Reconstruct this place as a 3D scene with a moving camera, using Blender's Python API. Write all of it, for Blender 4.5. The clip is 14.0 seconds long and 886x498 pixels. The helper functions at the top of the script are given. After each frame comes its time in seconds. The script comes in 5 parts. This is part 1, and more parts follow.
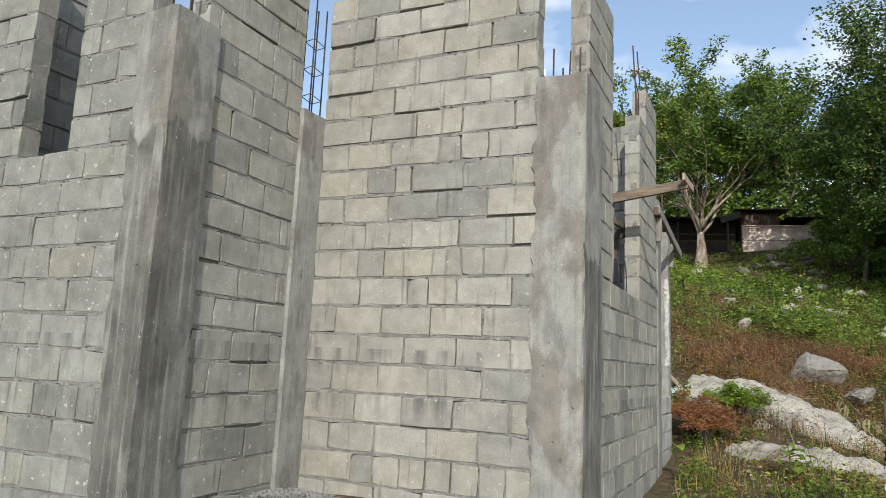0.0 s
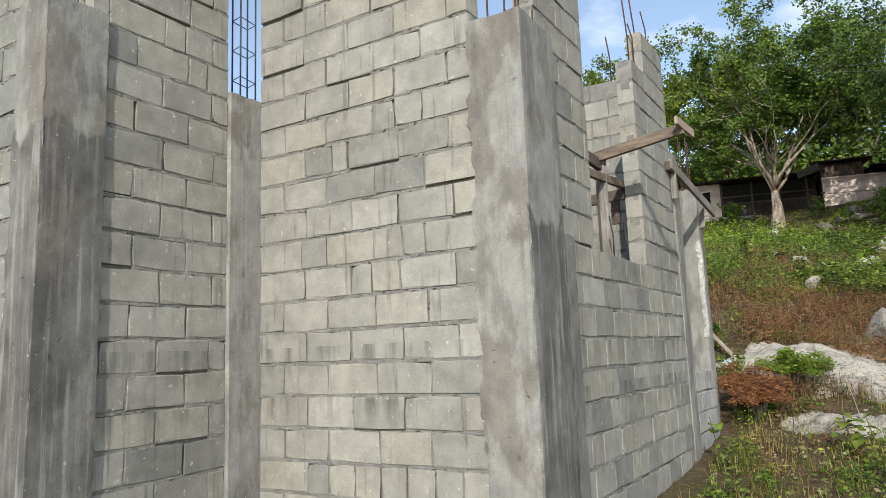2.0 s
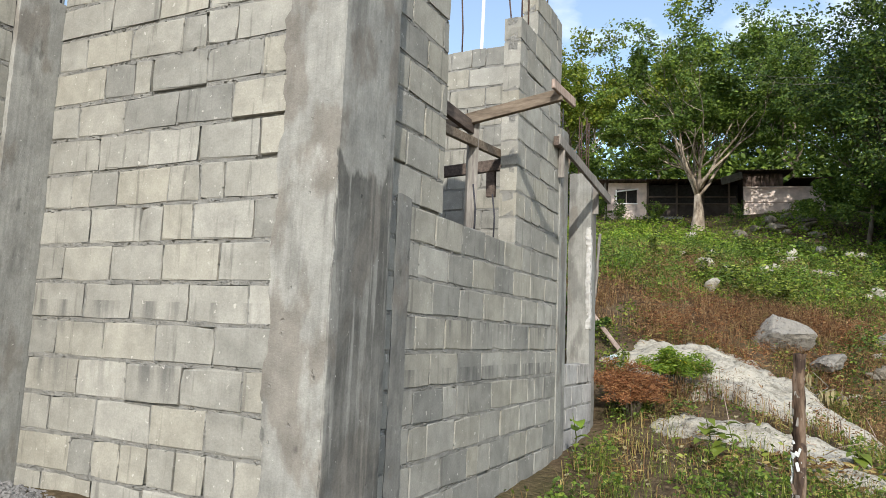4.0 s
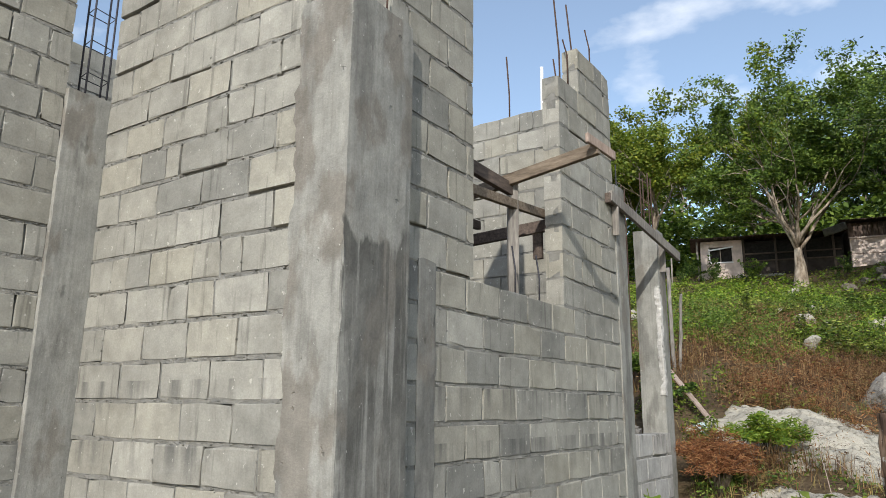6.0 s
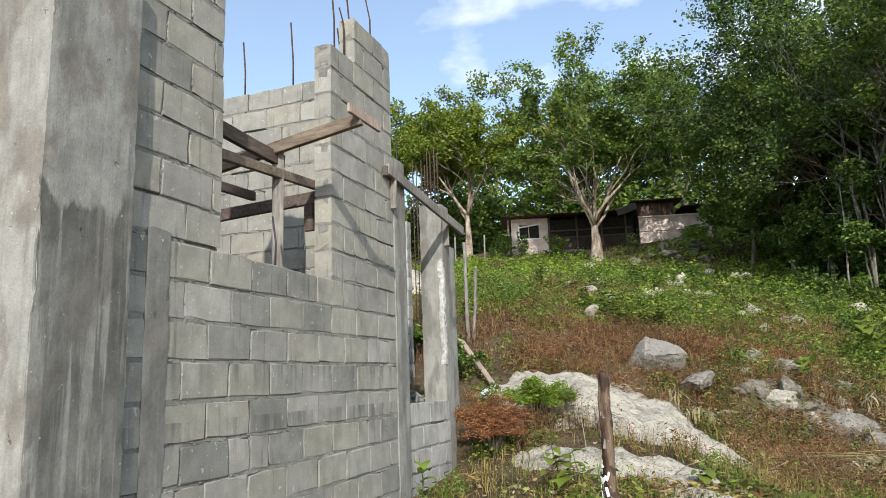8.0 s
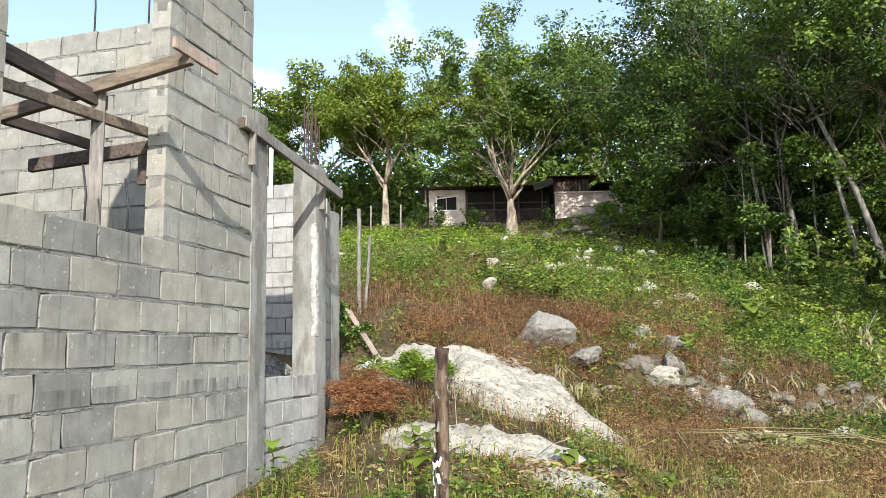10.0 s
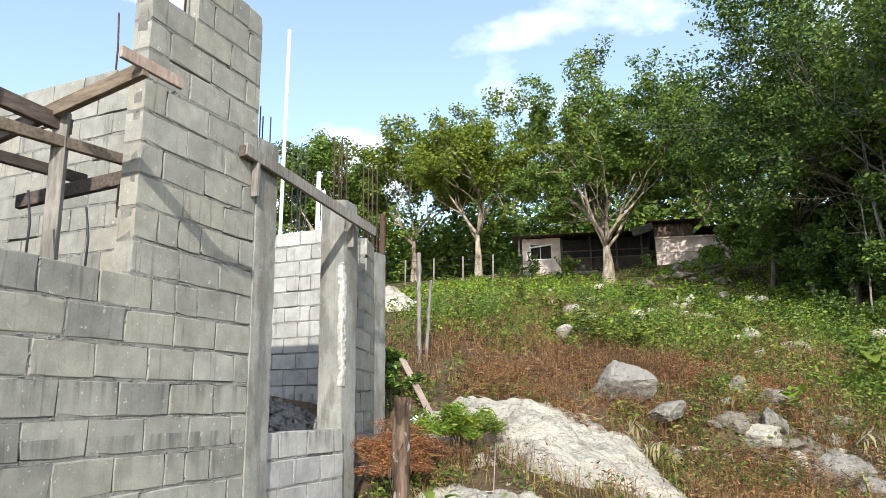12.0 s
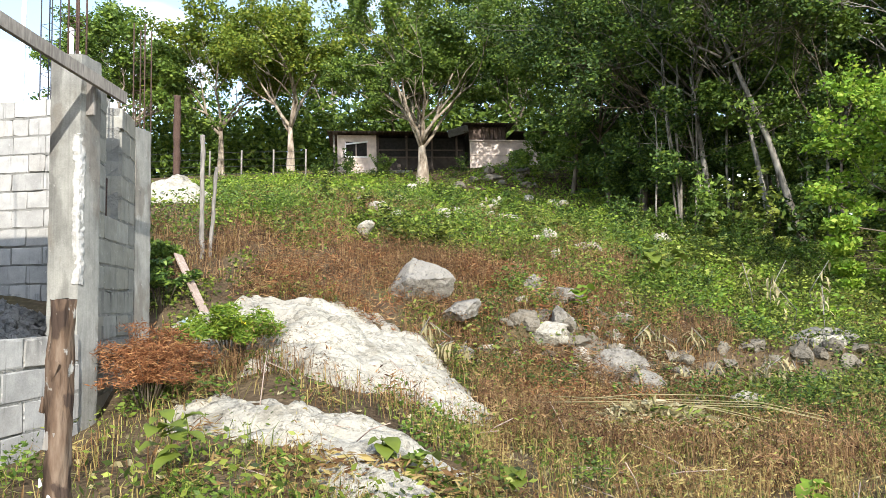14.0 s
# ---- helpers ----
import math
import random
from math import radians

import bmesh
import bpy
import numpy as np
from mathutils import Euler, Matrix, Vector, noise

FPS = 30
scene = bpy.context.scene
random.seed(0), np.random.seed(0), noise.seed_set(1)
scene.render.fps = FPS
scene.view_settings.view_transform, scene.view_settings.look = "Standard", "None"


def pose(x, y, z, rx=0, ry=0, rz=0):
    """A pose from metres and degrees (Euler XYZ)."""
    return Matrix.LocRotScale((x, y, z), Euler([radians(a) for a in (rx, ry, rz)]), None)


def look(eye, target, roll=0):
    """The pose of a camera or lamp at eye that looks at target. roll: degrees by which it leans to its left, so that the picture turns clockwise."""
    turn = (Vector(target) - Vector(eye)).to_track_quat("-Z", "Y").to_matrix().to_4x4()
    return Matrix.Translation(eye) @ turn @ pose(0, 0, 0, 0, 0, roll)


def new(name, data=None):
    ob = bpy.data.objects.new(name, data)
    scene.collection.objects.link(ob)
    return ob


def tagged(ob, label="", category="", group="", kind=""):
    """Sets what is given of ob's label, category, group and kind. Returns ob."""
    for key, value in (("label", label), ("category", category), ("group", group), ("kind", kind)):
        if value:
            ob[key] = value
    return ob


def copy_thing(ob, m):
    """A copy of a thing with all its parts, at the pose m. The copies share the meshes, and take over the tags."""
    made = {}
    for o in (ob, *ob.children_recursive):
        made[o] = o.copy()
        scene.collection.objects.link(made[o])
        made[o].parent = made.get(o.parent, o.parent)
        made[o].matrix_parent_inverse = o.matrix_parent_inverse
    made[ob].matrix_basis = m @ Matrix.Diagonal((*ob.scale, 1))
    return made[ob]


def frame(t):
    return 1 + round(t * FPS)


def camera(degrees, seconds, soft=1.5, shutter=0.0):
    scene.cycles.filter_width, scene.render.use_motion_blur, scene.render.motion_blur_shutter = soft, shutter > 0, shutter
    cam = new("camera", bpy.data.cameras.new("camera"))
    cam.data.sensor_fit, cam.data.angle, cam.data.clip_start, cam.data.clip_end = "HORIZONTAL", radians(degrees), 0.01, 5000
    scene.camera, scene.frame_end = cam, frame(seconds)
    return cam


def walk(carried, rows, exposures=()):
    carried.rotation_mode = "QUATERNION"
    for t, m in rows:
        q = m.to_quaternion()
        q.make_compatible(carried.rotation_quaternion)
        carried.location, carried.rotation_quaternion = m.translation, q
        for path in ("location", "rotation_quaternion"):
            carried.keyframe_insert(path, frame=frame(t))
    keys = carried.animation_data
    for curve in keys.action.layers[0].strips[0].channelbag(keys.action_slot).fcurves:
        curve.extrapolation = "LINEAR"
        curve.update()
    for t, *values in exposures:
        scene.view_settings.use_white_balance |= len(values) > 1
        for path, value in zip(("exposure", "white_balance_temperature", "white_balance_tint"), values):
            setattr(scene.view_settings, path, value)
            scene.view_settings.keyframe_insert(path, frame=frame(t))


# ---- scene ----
cam = camera(64.3, 14.0, soft=0.5)
METRES, EYE, TILT, LEAN, TURN = 5.95, 1.45, 0.0, 0.0, 25.2
ROWS = [
    (0.0, 0.0, 0.0, 0.0, -0.41, 9.32, -2.5),
    (0.5, 0.0325, 0.0164, -0.0076, -4.8, 6.91, -0.84),
    (1.0, 0.0667, 0.0765, -0.0013, -2.96, 7.38, 0.56),
    (1.5, 0.1022, 0.0931, -0.0023, 5.01, 11.62, 1.75),
    (2.0, 0.1506, 0.1079, 0.0001, 6.75, 8.62, 2.12),
    (2.5, 0.1713, 0.1299, -0.0038, 2.82, 6.24, 0.01),
    (3.0, 0.2011, 0.1702, -0.0021, -3.57, 5.77, -2.76),
    (5.5, 0.3117, 0.2598, -0.0061, 10.14, 10.11, -1.57),
    (6.0, 0.3228, 0.2618, -0.0066, 8.92, 12.66, -0.49),
    (6.5, 0.3459, 0.2635, -0.0071, 11.17, 14.99, -0.4),
    (7.0, 0.3744, 0.2752, -0.0079, 13.2, 14.82, 2.17),
    (7.5, 0.3874, 0.2748, -0.0057, 6.03, 11.65, 2.5),
    (8.0, 0.3997, 0.278, -0.0109, -4.78, 10.55, 2.06),
    (8.5, 0.4131, 0.2913, -0.0161, -10.46, 9.1, 3.37),
    (11.0, 0.5567, 0.4045, -0.0044, -9.31, 7.55, -0.89),
    (11.5, 0.5817, 0.4453, -0.0071, -5.45, 8.07, 0.03),
    (12.0, 0.6291, 0.4572, -0.0149, -2.36, 12.52, 0.85),
    (12.5, 0.6636, 0.4786, -0.0118, -7.21, 10.98, 2.42),
    (13.0, 0.6772, 0.5308, -0.0084, -12.25, 8.48, 0.92),
    (13.5, 0.6778, 0.5608, -0.0095, -19.42, 6.47, -0.23),
    (14.0, 0.701, 0.5818, -0.0127, -17.02, 4.15, 1.18),
]
EXPOSURES = [(0, 0.1), (0.5, 0.3), (1.0, 0.32), (1.5, 0.25), (2, 0.2), (2.5, 0.38), (3, 0.4), (5.5, 0.2), (6.5, 0.1), (8, 0.4), (8.5, 0.65), (11, 0.85), (12.5, 0.7), (13, 0.9), (13.5, 1.05), (14, 1.0)]
walk(cam, [(t, pose(0, 0, EYE, TILT, LEAN, TURN) @ pose(METRES * x, METRES * y, METRES * z, 90 + pitch, roll, yaw)) for t, x, y, z, yaw, pitch, roll in ROWS], EXPOSURES)

# ---------- the plan in numbers (metres) ----------
PITCH_X, PITCH_Z, JOINT, BED, THICK = 0.408, 0.2175, 0.010, 0.021, 0.15
FRONT_Y, RIGHT_X, RECESS_X, LEFT_Y = 4.648, -1.2, -3.36, 3.045

# ---------- world, sun, sky ----------
SUN_WAY = Vector((-0.5, 1.32, -0.80)).normalized()
world = bpy.data.worlds.new("world")
scene.world = world
world.use_nodes = True
wn = world.node_tree
wn.nodes.clear()
w_out = wn.nodes.new("ShaderNodeOutputWorld")
w_bg = wn.nodes.new("ShaderNodeBackground")
w_sky = wn.nodes.new("ShaderNodeTexSky")
w_sky.sky_type = "NISHITA"
w_sky.sun_disc = False
w_sky.sun_elevation = radians(29.7)
w_sky.sun_rotation = radians(159.3)
w_sky.air_density, w_sky.dust_density, w_sky.ozone_density = 1.0, 0.6, 1.5
w_co = wn.nodes.new("ShaderNodeTexCoord")
w_map = wn.nodes.new("ShaderNodeMapping")
w_map.inputs["Scale"].default_value = (1.0, 1.0, 2.2)
w_map.inputs["Location"].default_value = (0.35, 0.1, 0.25)
w_noise = wn.nodes.new("ShaderNodeTexNoise")
w_noise.inputs["Scale"].default_value = 3.0
w_noise.inputs["Detail"].default_value = 9
w_noise.inputs["Roughness"].default_value = 0.52
w_ramp = wn.nodes.new("ShaderNodeValToRGB")
w_ramp.color_ramp.elements[0].position, w_ramp.color_ramp.elements[1].position = 0.50, 0.68
w_ramp.color_ramp.elements[0].color = (0.07, 0.07, 0.07, 1)
w_mix = wn.nodes.new("ShaderNodeMix")
w_mix.data_type = "RGBA"
w_mix.inputs["B"].default_value = (8.0, 8.2, 8.5, 1)
wn.links.new(w_co.outputs["Generated"], w_map.inputs["Vector"])
wn.links.new(w_map.outputs["Vector"], w_noise.inputs["Vector"])
wn.links.new(w_noise.outputs["Fac"], w_ramp.inputs["Fac"])
wn.links.new(w_ramp.outputs["Color"], w_mix.inputs["Factor"])
w_gain = wn.nodes.new("ShaderNodeMix")
w_gain.data_type, w_gain.blend_type = "RGBA", "MULTIPLY"
w_gain.inputs["Factor"].default_value = 1.0
w_gain.inputs["B"].default_value = (1.34, 1.31, 1.25, 1)
wn.links.new(w_sky.outputs["Color"], w_gain.inputs["A"])
wn.links.new(w_gain.outputs["Result"], w_mix.inputs["A"])
wn.links.new(w_mix.outputs["Result"], w_bg.inputs["Color"])
w_bg.inputs["Strength"].default_value = 0.15
wn.links.new(w_bg.outputs["Background"], w_out.inputs["Surface"])

sun_lamp = bpy.data.lights.new("sun", "SUN")
sun_lamp.energy, sun_lamp.angle, sun_lamp.color = 3.4, radians(0.6), (1.0, 0.95, 0.86)
sun = new("sun", sun_lamp)
sun.matrix_world = look(-SUN_WAY * 30, (0, 0, 0))


# ---------- materials ----------
class Mat:
    """A node material with short helpers."""

    def __init__(self, name, rough=0.9, spec=0.25):
        self.m = bpy.data.materials.new(name)
        self.m.use_nodes = True
        self.t = self.m.node_tree
        self.b = self.t.nodes["Principled BSDF"]
        self.b.inputs["Roughness"].default_value = rough
        self.b.inputs["Specular IOR Level"].default_value = spec
        self.geo = self.t.nodes.new("ShaderNodeNewGeometry")
        self.info = self.t.nodes.new("ShaderNodeObjectInfo")

    def link(self, a, b):
        self.t.links.new(a, b)

    def noise(self, scale, detail=4, stretch=(1, 1, 1), rough=0.55, shift=0.0):
        mp = self.t.nodes.new("ShaderNodeMapping")
        mp.inputs["Scale"].default_value = stretch
        mp.inputs["Location"].default_value = (shift, shift * 0.7, shift * 1.3)
        self.link(self.geo.outputs["Position"], mp.inputs["Vector"])
        n = self.t.nodes.new("ShaderNodeTexNoise")
        n.inputs["Scale"].default_value, n.inputs["Detail"].default_value = scale, detail
        n.inputs["Roughness"].default_value = rough
        self.link(mp.outputs["Vector"], n.inputs["Vector"])
        return n.outputs["Fac"]

    def ramp(self, fac, *stops):
        r = self.t.nodes.new("ShaderNodeValToRGB")
        while len(r.color_ramp.elements) < len(stops):
            r.color_ramp.elements.new(0.5)
        for e, (p, c) in zip(r.color_ramp.elements, stops):
            e.position = p
            e.color = (*c, 1) if isinstance(c, tuple) else (c, c, c, 1)
        self.link(fac, r.inputs["Fac"])
        return r.outputs["Color"]

    def mix(self, fac, a, b, mode="MIX"):
        n = self.t.nodes.new("ShaderNodeMix")
        n.data_type, n.blend_type = "RGBA", mode
        for sock, v in (("Factor", fac), ("A", a), ("B", b)):
            if isinstance(v, (int, float)):
                n.inputs[sock].default_value = v
            elif isinstance(v, tuple):
                n.inputs[sock].default_value = (*v, 1)
            else:
                self.link(v, n.inputs[sock])
        return n.outputs["Result"]

    def color(self, c):
        if isinstance(c, tuple):
            self.b.inputs["Base Color"].default_value = (*c, 1)
        else:
            self.link(c, self.b.inputs["Base Color"])

    def bump(self, fac, strength=0.4, dist=0.01):
        n = self.t.nodes.new("ShaderNodeBump")
        n.inputs["Strength"].default_value, n.inputs["Distance"].default_value = strength, dist
        self.link(fac, n.inputs["Height"])
        old = self.b.inputs["Normal"].links
        if old:
            self.link(old[0].from_socket, n.inputs["Normal"])
        self.link(n.outputs["Normal"], self.b.inputs["Normal"])


def make_block(name, dark, light, warm):
    k = Mat(name, 0.95, 0.15)
    tone = k.ramp(k.info.outputs["Random"], (0.0, dark), (0.16, tuple(c * 0.92 for c in light)), (0.4, light), (0.62, warm), (0.85, light), (1.0, tuple(c * 1.16 for c in light)))
    big = k.ramp(k.noise(2.2, 5), (0.3, 0.8), (0.6, 1.06))
    c = k.mix(1.0, tone, big, "MULTIPLY")
    cloud = k.ramp(k.noise(9, 5, shift=6.0), (0.32, 0.84), (0.65, 1.06))
    c = k.mix(1.0, c, cloud, "MULTIPLY")
    streak = k.ramp(k.noise(2.6, 6, (9, 9, 0.7), shift=3.1), (0.30, 0.6), (0.40, 1.0))
    c = k.mix(0.8, c, streak, "MULTIPLY")
    # rain drips below the course where water gathers
    sep = k.t.nodes.new("ShaderNodeSeparateXYZ")
    k.link(k.geo.outputs["Position"], sep.inputs["Vector"])
    drip = k.ramp(k.noise(2.6, 6, (4.5, 4.5, 0.4), shift=1.3), (0.46, 0.0), (0.68, 1.0))
    for top in (1.215, 1.545):
        fade = k.t.nodes.new("ShaderNodeMapRange")
        fade.inputs["From Min"].default_value, fade.inputs["From Max"].default_value = top - 0.26, top - 0.03
        k.link(sep.outputs["Z"], fade.inputs["Value"])
        stop = k.t.nodes.new("ShaderNodeMath")
        stop.operation = "LESS_THAN"
        stop.inputs[1].default_value = top
        k.link(sep.outputs["Z"], stop.inputs[0])
        m1 = k.t.nodes.new("ShaderNodeMath")
        m1.operation = "MULTIPLY"
        k.link(fade.outputs["Result"], m1.inputs[0])
        k.link(stop.outputs["Value"], m1.inputs[1])
        m2 = k.t.nodes.new("ShaderNodeMath")
        m2.operation = "MULTIPLY"
        k.link(m1.outputs["Value"], m2.inputs[0])
        k.link(drip, m2.inputs[1])
        m3 = k.t.nodes.new("ShaderNodeMath")
        m3.operation = "MULTIPLY"
        m3.inputs[1].default_value = 0.75
        k.link(m2.outputs["Value"], m3.inputs[0])
        c = k.mix(m3.outputs["Value"], c, (0.10, 0.10, 0.098))
    fine = k.ramp(k.noise(80, 4, rough=0.7), (0.25, 0.84), (0.72, 1.08))
    c = k.mix(1.0, c, fine, "MULTIPLY")
    splash = k.ramp(k.noise(24, 5, shift=8.0), (0.65, 0.0), (0.70, 0.8))
    c = k.mix(splash, c, (0.52, 0.50, 0.46))
    k.color(c)
    k.bump(k.noise(110, 4, rough=0.7), 0.3, 0.004)
    k.bump(k.noise(35, 4), 0.4, 0.008)
    pits = k.ramp(k.noise(60, 2, shift=5.0), (0.27, 0.0), (0.34, 1.0))
    k.bump(pits, 0.5, 0.005)
    return k.m


M_BLOCK = make_block("concrete_block", (0.235, 0.234, 0.216), (0.335, 0.327, 0.293), (0.352, 0.336, 0.285))
# darker, slightly greener block tones: the left wall's shade put into the colour
M_BLOCK_SHADED = make_block("shaded_block", (0.19, 0.197, 0.18), (0.272, 0.275, 0.25), (0.285, 0.278, 0.24))
M_BLOCK_NEW = make_block("new_concrete_block", (0.36, 0.355, 0.34), (0.44, 0.43, 0.41), (0.44, 0.42, 0.39))


def make_mortar():
    k = Mat("mortar", 0.97, 0.1)
    c = k.ramp(k.noise(9, 5), (0.3, (0.23, 0.228, 0.212)), (0.7, (0.37, 0.362, 0.335)))
    k.color(c)
    k.bump(k.noise(45, 6, rough=0.7), 1.0, 0.03)
    return k.m


def make_concrete(name, dark, mid, light, stain=None):
    """Cast concrete with board marks, rain streaks, pits and splashes.
    stain: (x0, y0, z1) a damp skin on what lies beyond x0 or before y0, below the pour line z1."""
    k = Mat(name, 0.88, 0.2)
    sep = k.t.nodes.new("ShaderNodeSeparateXYZ")
    k.link(k.geo.outputs["Position"], sep.inputs["Vector"])

    def calc(op, a, b, c=None):
        n = k.t.nodes.new("ShaderNodeMath")
        n.operation = op
        for i, v in enumerate((a, b, c)):
            if v is None:
                continue
            if isinstance(v, (int, float)):
                n.inputs[i].default_value = v
            else:
                k.link(v, n.inputs[i])
        return n.outputs["Value"]

    c = k.ramp(k.noise(1.9, 7), (0.34, mid), (0.60, light))
    wet = k.ramp(k.noise(1.5, 9, (3, 3, 0.7), shift=2.0), (0.38, 0.3), (0.45, 1.0))
    c = k.mix(wet, dark, c)
    board = k.ramp(k.noise(2.2, 4, (22, 22, 0.2), shift=5.0), (0.36, 0.88), (0.55, 1.03))
    c = k.mix(0.9, c, board, "MULTIPLY")
    rusty = k.ramp(k.noise(2.2, 7, (1.6, 1.6, 0.8), shift=21.0), (0.52, 0.0), (0.58, 0.7))
    c = k.mix(rusty, c, (0.20, 0.18, 0.155))
    if stain:
        x0, y0, z1 = stain
        line = calc("MULTIPLY_ADD", k.noise(6.0, 6, (1, 1, 0.35), shift=17.0), 0.55, sep.outputs["Z"])
        below = k.ramp(calc("SUBTRACT", z1 + 0.28, line), (0.0, 0.0), (0.05, 1.0))
        beyond = calc("MAXIMUM", calc("GREATER_THAN", sep.outputs["X"], x0), calc("LESS_THAN", sep.outputs["Y"], y0))
        streaks = k.ramp(k.noise(2.2, 7, (11, 11, 0.5), shift=8.0), (0.38, 1.0), (0.52, 0.9), (0.60, 0.25))
        swirl = k.ramp(k.noise(2.3, 6, (1.3, 1.3, 0.8), shift=27.0), (0.40, 1.0), (0.62, 0.45))
        damp = calc("MULTIPLY", calc("MULTIPLY", below, beyond), calc("MULTIPLY", streaks, swirl))
        c = k.mix(damp, c, tuple(v * 0.62 for v in dark))
    blot = k.ramp(k.noise(8, 6, (1, 1, 0.7), shift=31.0, rough=0.65), (0.34, 0.80), (0.6, 1.08))
    c = k.mix(1.0, c, blot, "MULTIPLY")
    fine = k.ramp(k.noise(70, 5, rough=0.75), (0.25, 0.80), (0.72, 1.1))
    c = k.mix(1.0, c, fine, "MULTIPLY")
    drop = k.ramp(k.noise(7, 3, (1, 1, 0.5), shift=51.0), (0.27, 0.55), (0.31, 1.0))
    c = k.mix(0.8, c, drop, "MULTIPLY")
    fleck = k.ramp(k.noise(34, 4, shift=41.0), (0.69, 0.0), (0.73, 0.75))
    k.color(k.mix(fleck, c, (0.50, 0.49, 0.46)))
    k.bump(k.noise(22, 6, (1, 1, 0.6)), 0.35, 0.01)
    k.bump(k.noise(120, 4), 0.5, 0.005)
    hole = k.ramp(k.noise(13, 3, shift=12.0), (0.24, 0.0), (0.29, 1.0))
    k.bump(hole, 0.7, 0.012)
    return k.m


M_MORTAR = make_mortar()
M_CONCRETE = make_concrete("cast_concrete", (0.17, 0.167, 0.155), (0.26, 0.26, 0.242), (0.325, 0.322, 0.297))
M_CONCRETE_STREAKED = make_concrete("streaked_concrete", (0.185, 0.182, 0.168), (0.275, 0.274, 0.254), (0.335, 0.331, 0.304), (-1.14, -9.0, 2.27))
M_CONCRETE_STAINED = make_concrete("stained_concrete", (0.165, 0.162, 0.15), (0.25, 0.248, 0.23), (0.32, 0.316, 0.29), (-9.0, 9.0, 2.86))
M_DAMP = make_concrete("damp_concrete", (0.08, 0.08, 0.075), (0.165, 0.164, 0.154), (0.25, 0.248, 0.23))
M_AGGREGATE = make_concrete("exposed_aggregate", (0.30, 0.29, 0.28), (0.42, 0.41, 0.39), (0.55, 0.54, 0.52))


def make_wood(name, dark, light, along=(1, 1, 1)):
    k = Mat(name, 0.8, 0.2)
    c = k.ramp(k.noise(14, 6, along), (0.3, dark), (0.68, light))
    c = k.mix(1.0, c, k.ramp(k.noise(3, 3), (0.3, 0.7), (0.7, 1.1)), "MULTIPLY")
    k.color(c)
    k.bump(k.noise(40, 4, along), 0.5, 0.004)
    return k.m


M_WOOD = make_wood("weathered_wood", (0.13, 0.10, 0.075), (0.29, 0.235, 0.18), (0.6, 3, 3))
M_WOOD_DARK = make_wood("dark_wet_wood", (0.07, 0.055, 0.048), (0.16, 0.125, 0.105), (3, 0.6, 3))
M_WOOD_GREY = make_wood("grey_wood", (0.17, 0.155, 0.14), (0.34, 0.315, 0.285), (4, 4, 0.5))
M_PLANK_PALE = make_wood("pale_plank", (0.30, 0.22, 0.18), (0.50, 0.40, 0.34), (3, 3, 0.8))


def make_plain(name, colour, rough=0.6, metal=0.0, var=0.25, scale=30):
    k = Mat(name, rough, 0.4)
    c = k.ramp(k.noise(scale, 4), (0.3, tuple(v * (1 - var) for v in colour)), (0.7, tuple(min(1, v * (1 + var)) for v in colour)))
    k.color(c)
    k.b.inputs["Metallic"].default_value = metal
    k.bump(k.noise(scale * 4, 3), 0.3, 0.003)
    return k.m


M_RUST = make_plain("rusted_steel", (0.085, 0.052, 0.04), 0.85, 0.3, 0.5, 60)
M_STEEL = make_plain("dark_steel", (0.055, 0.055, 0.065), 0.6, 0.5, 0.3, 60)
M_PVC = make_plain("white_pipe", (0.78, 0.78, 0.78), 0.35, 0, 0.04)
M_BAG = make_plain("pale_blue_plastic", (0.55, 0.68, 0.74), 0.4, 0, 0.1)
M_TIN = make_plain("rusted_sheet_metal", (0.12, 0.085, 0.07), 0.7, 0.3, 0.5, 4)
M_SHEET = make_plain("weathered_zinc_sheet", (0.26, 0.265, 0.27), 0.55, 0.4, 0.25, 6)
M_PINK = make_plain("faded_pink_paint", (0.62, 0.52, 0.47), 0.9, 0, 0.22, 3)
M_DARK = make_plain("dark_board", (0.05, 0.04, 0.035), 0.9, 0, 0.4, 3)
M_SCREEN = make_plain("dark_mesh", (0.02, 0.018, 0.017), 0.9, 0, 0.5, 8)


def make_rock(name, base, grey, lichen):
    k = Mat(name, 0.95, 0.15)
    c = k.ramp(k.noise(2.6, 9, rough=0.68), (0.34, grey), (0.47, tuple(v * 0.9 for v in base)), (0.6, base), (0.78, tuple(min(1, v * 1.1) for v in base)))
    spots = k.ramp(k.noise(11, 6, shift=3.0, rough=0.7), (0.55, 0.0), (0.66, 0.85))
    c = k.mix(spots, c, lichen)
    pitted = k.ramp(k.noise(42, 5, shift=13.0, rough=0.7), (0.32, 0.5), (0.46, 1.0))
    c = k.mix(0.45, c, pitted, "MULTIPLY")
    crack = k.ramp(k.noise(2.2, 4, (1.6, 0.7, 2.4), shift=7.0), (0.485, 1.0), (0.497, 0.3), (0.51, 1.0))
    c = k.mix(0.7, c, crack, "MULTIPLY")
    k.color(c)
    k.bump(k.noise(9, 8, rough=0.65), 0.9, 0.07)
    k.bump(k.noise(50, 5), 0.7, 0.015)
    return k.m


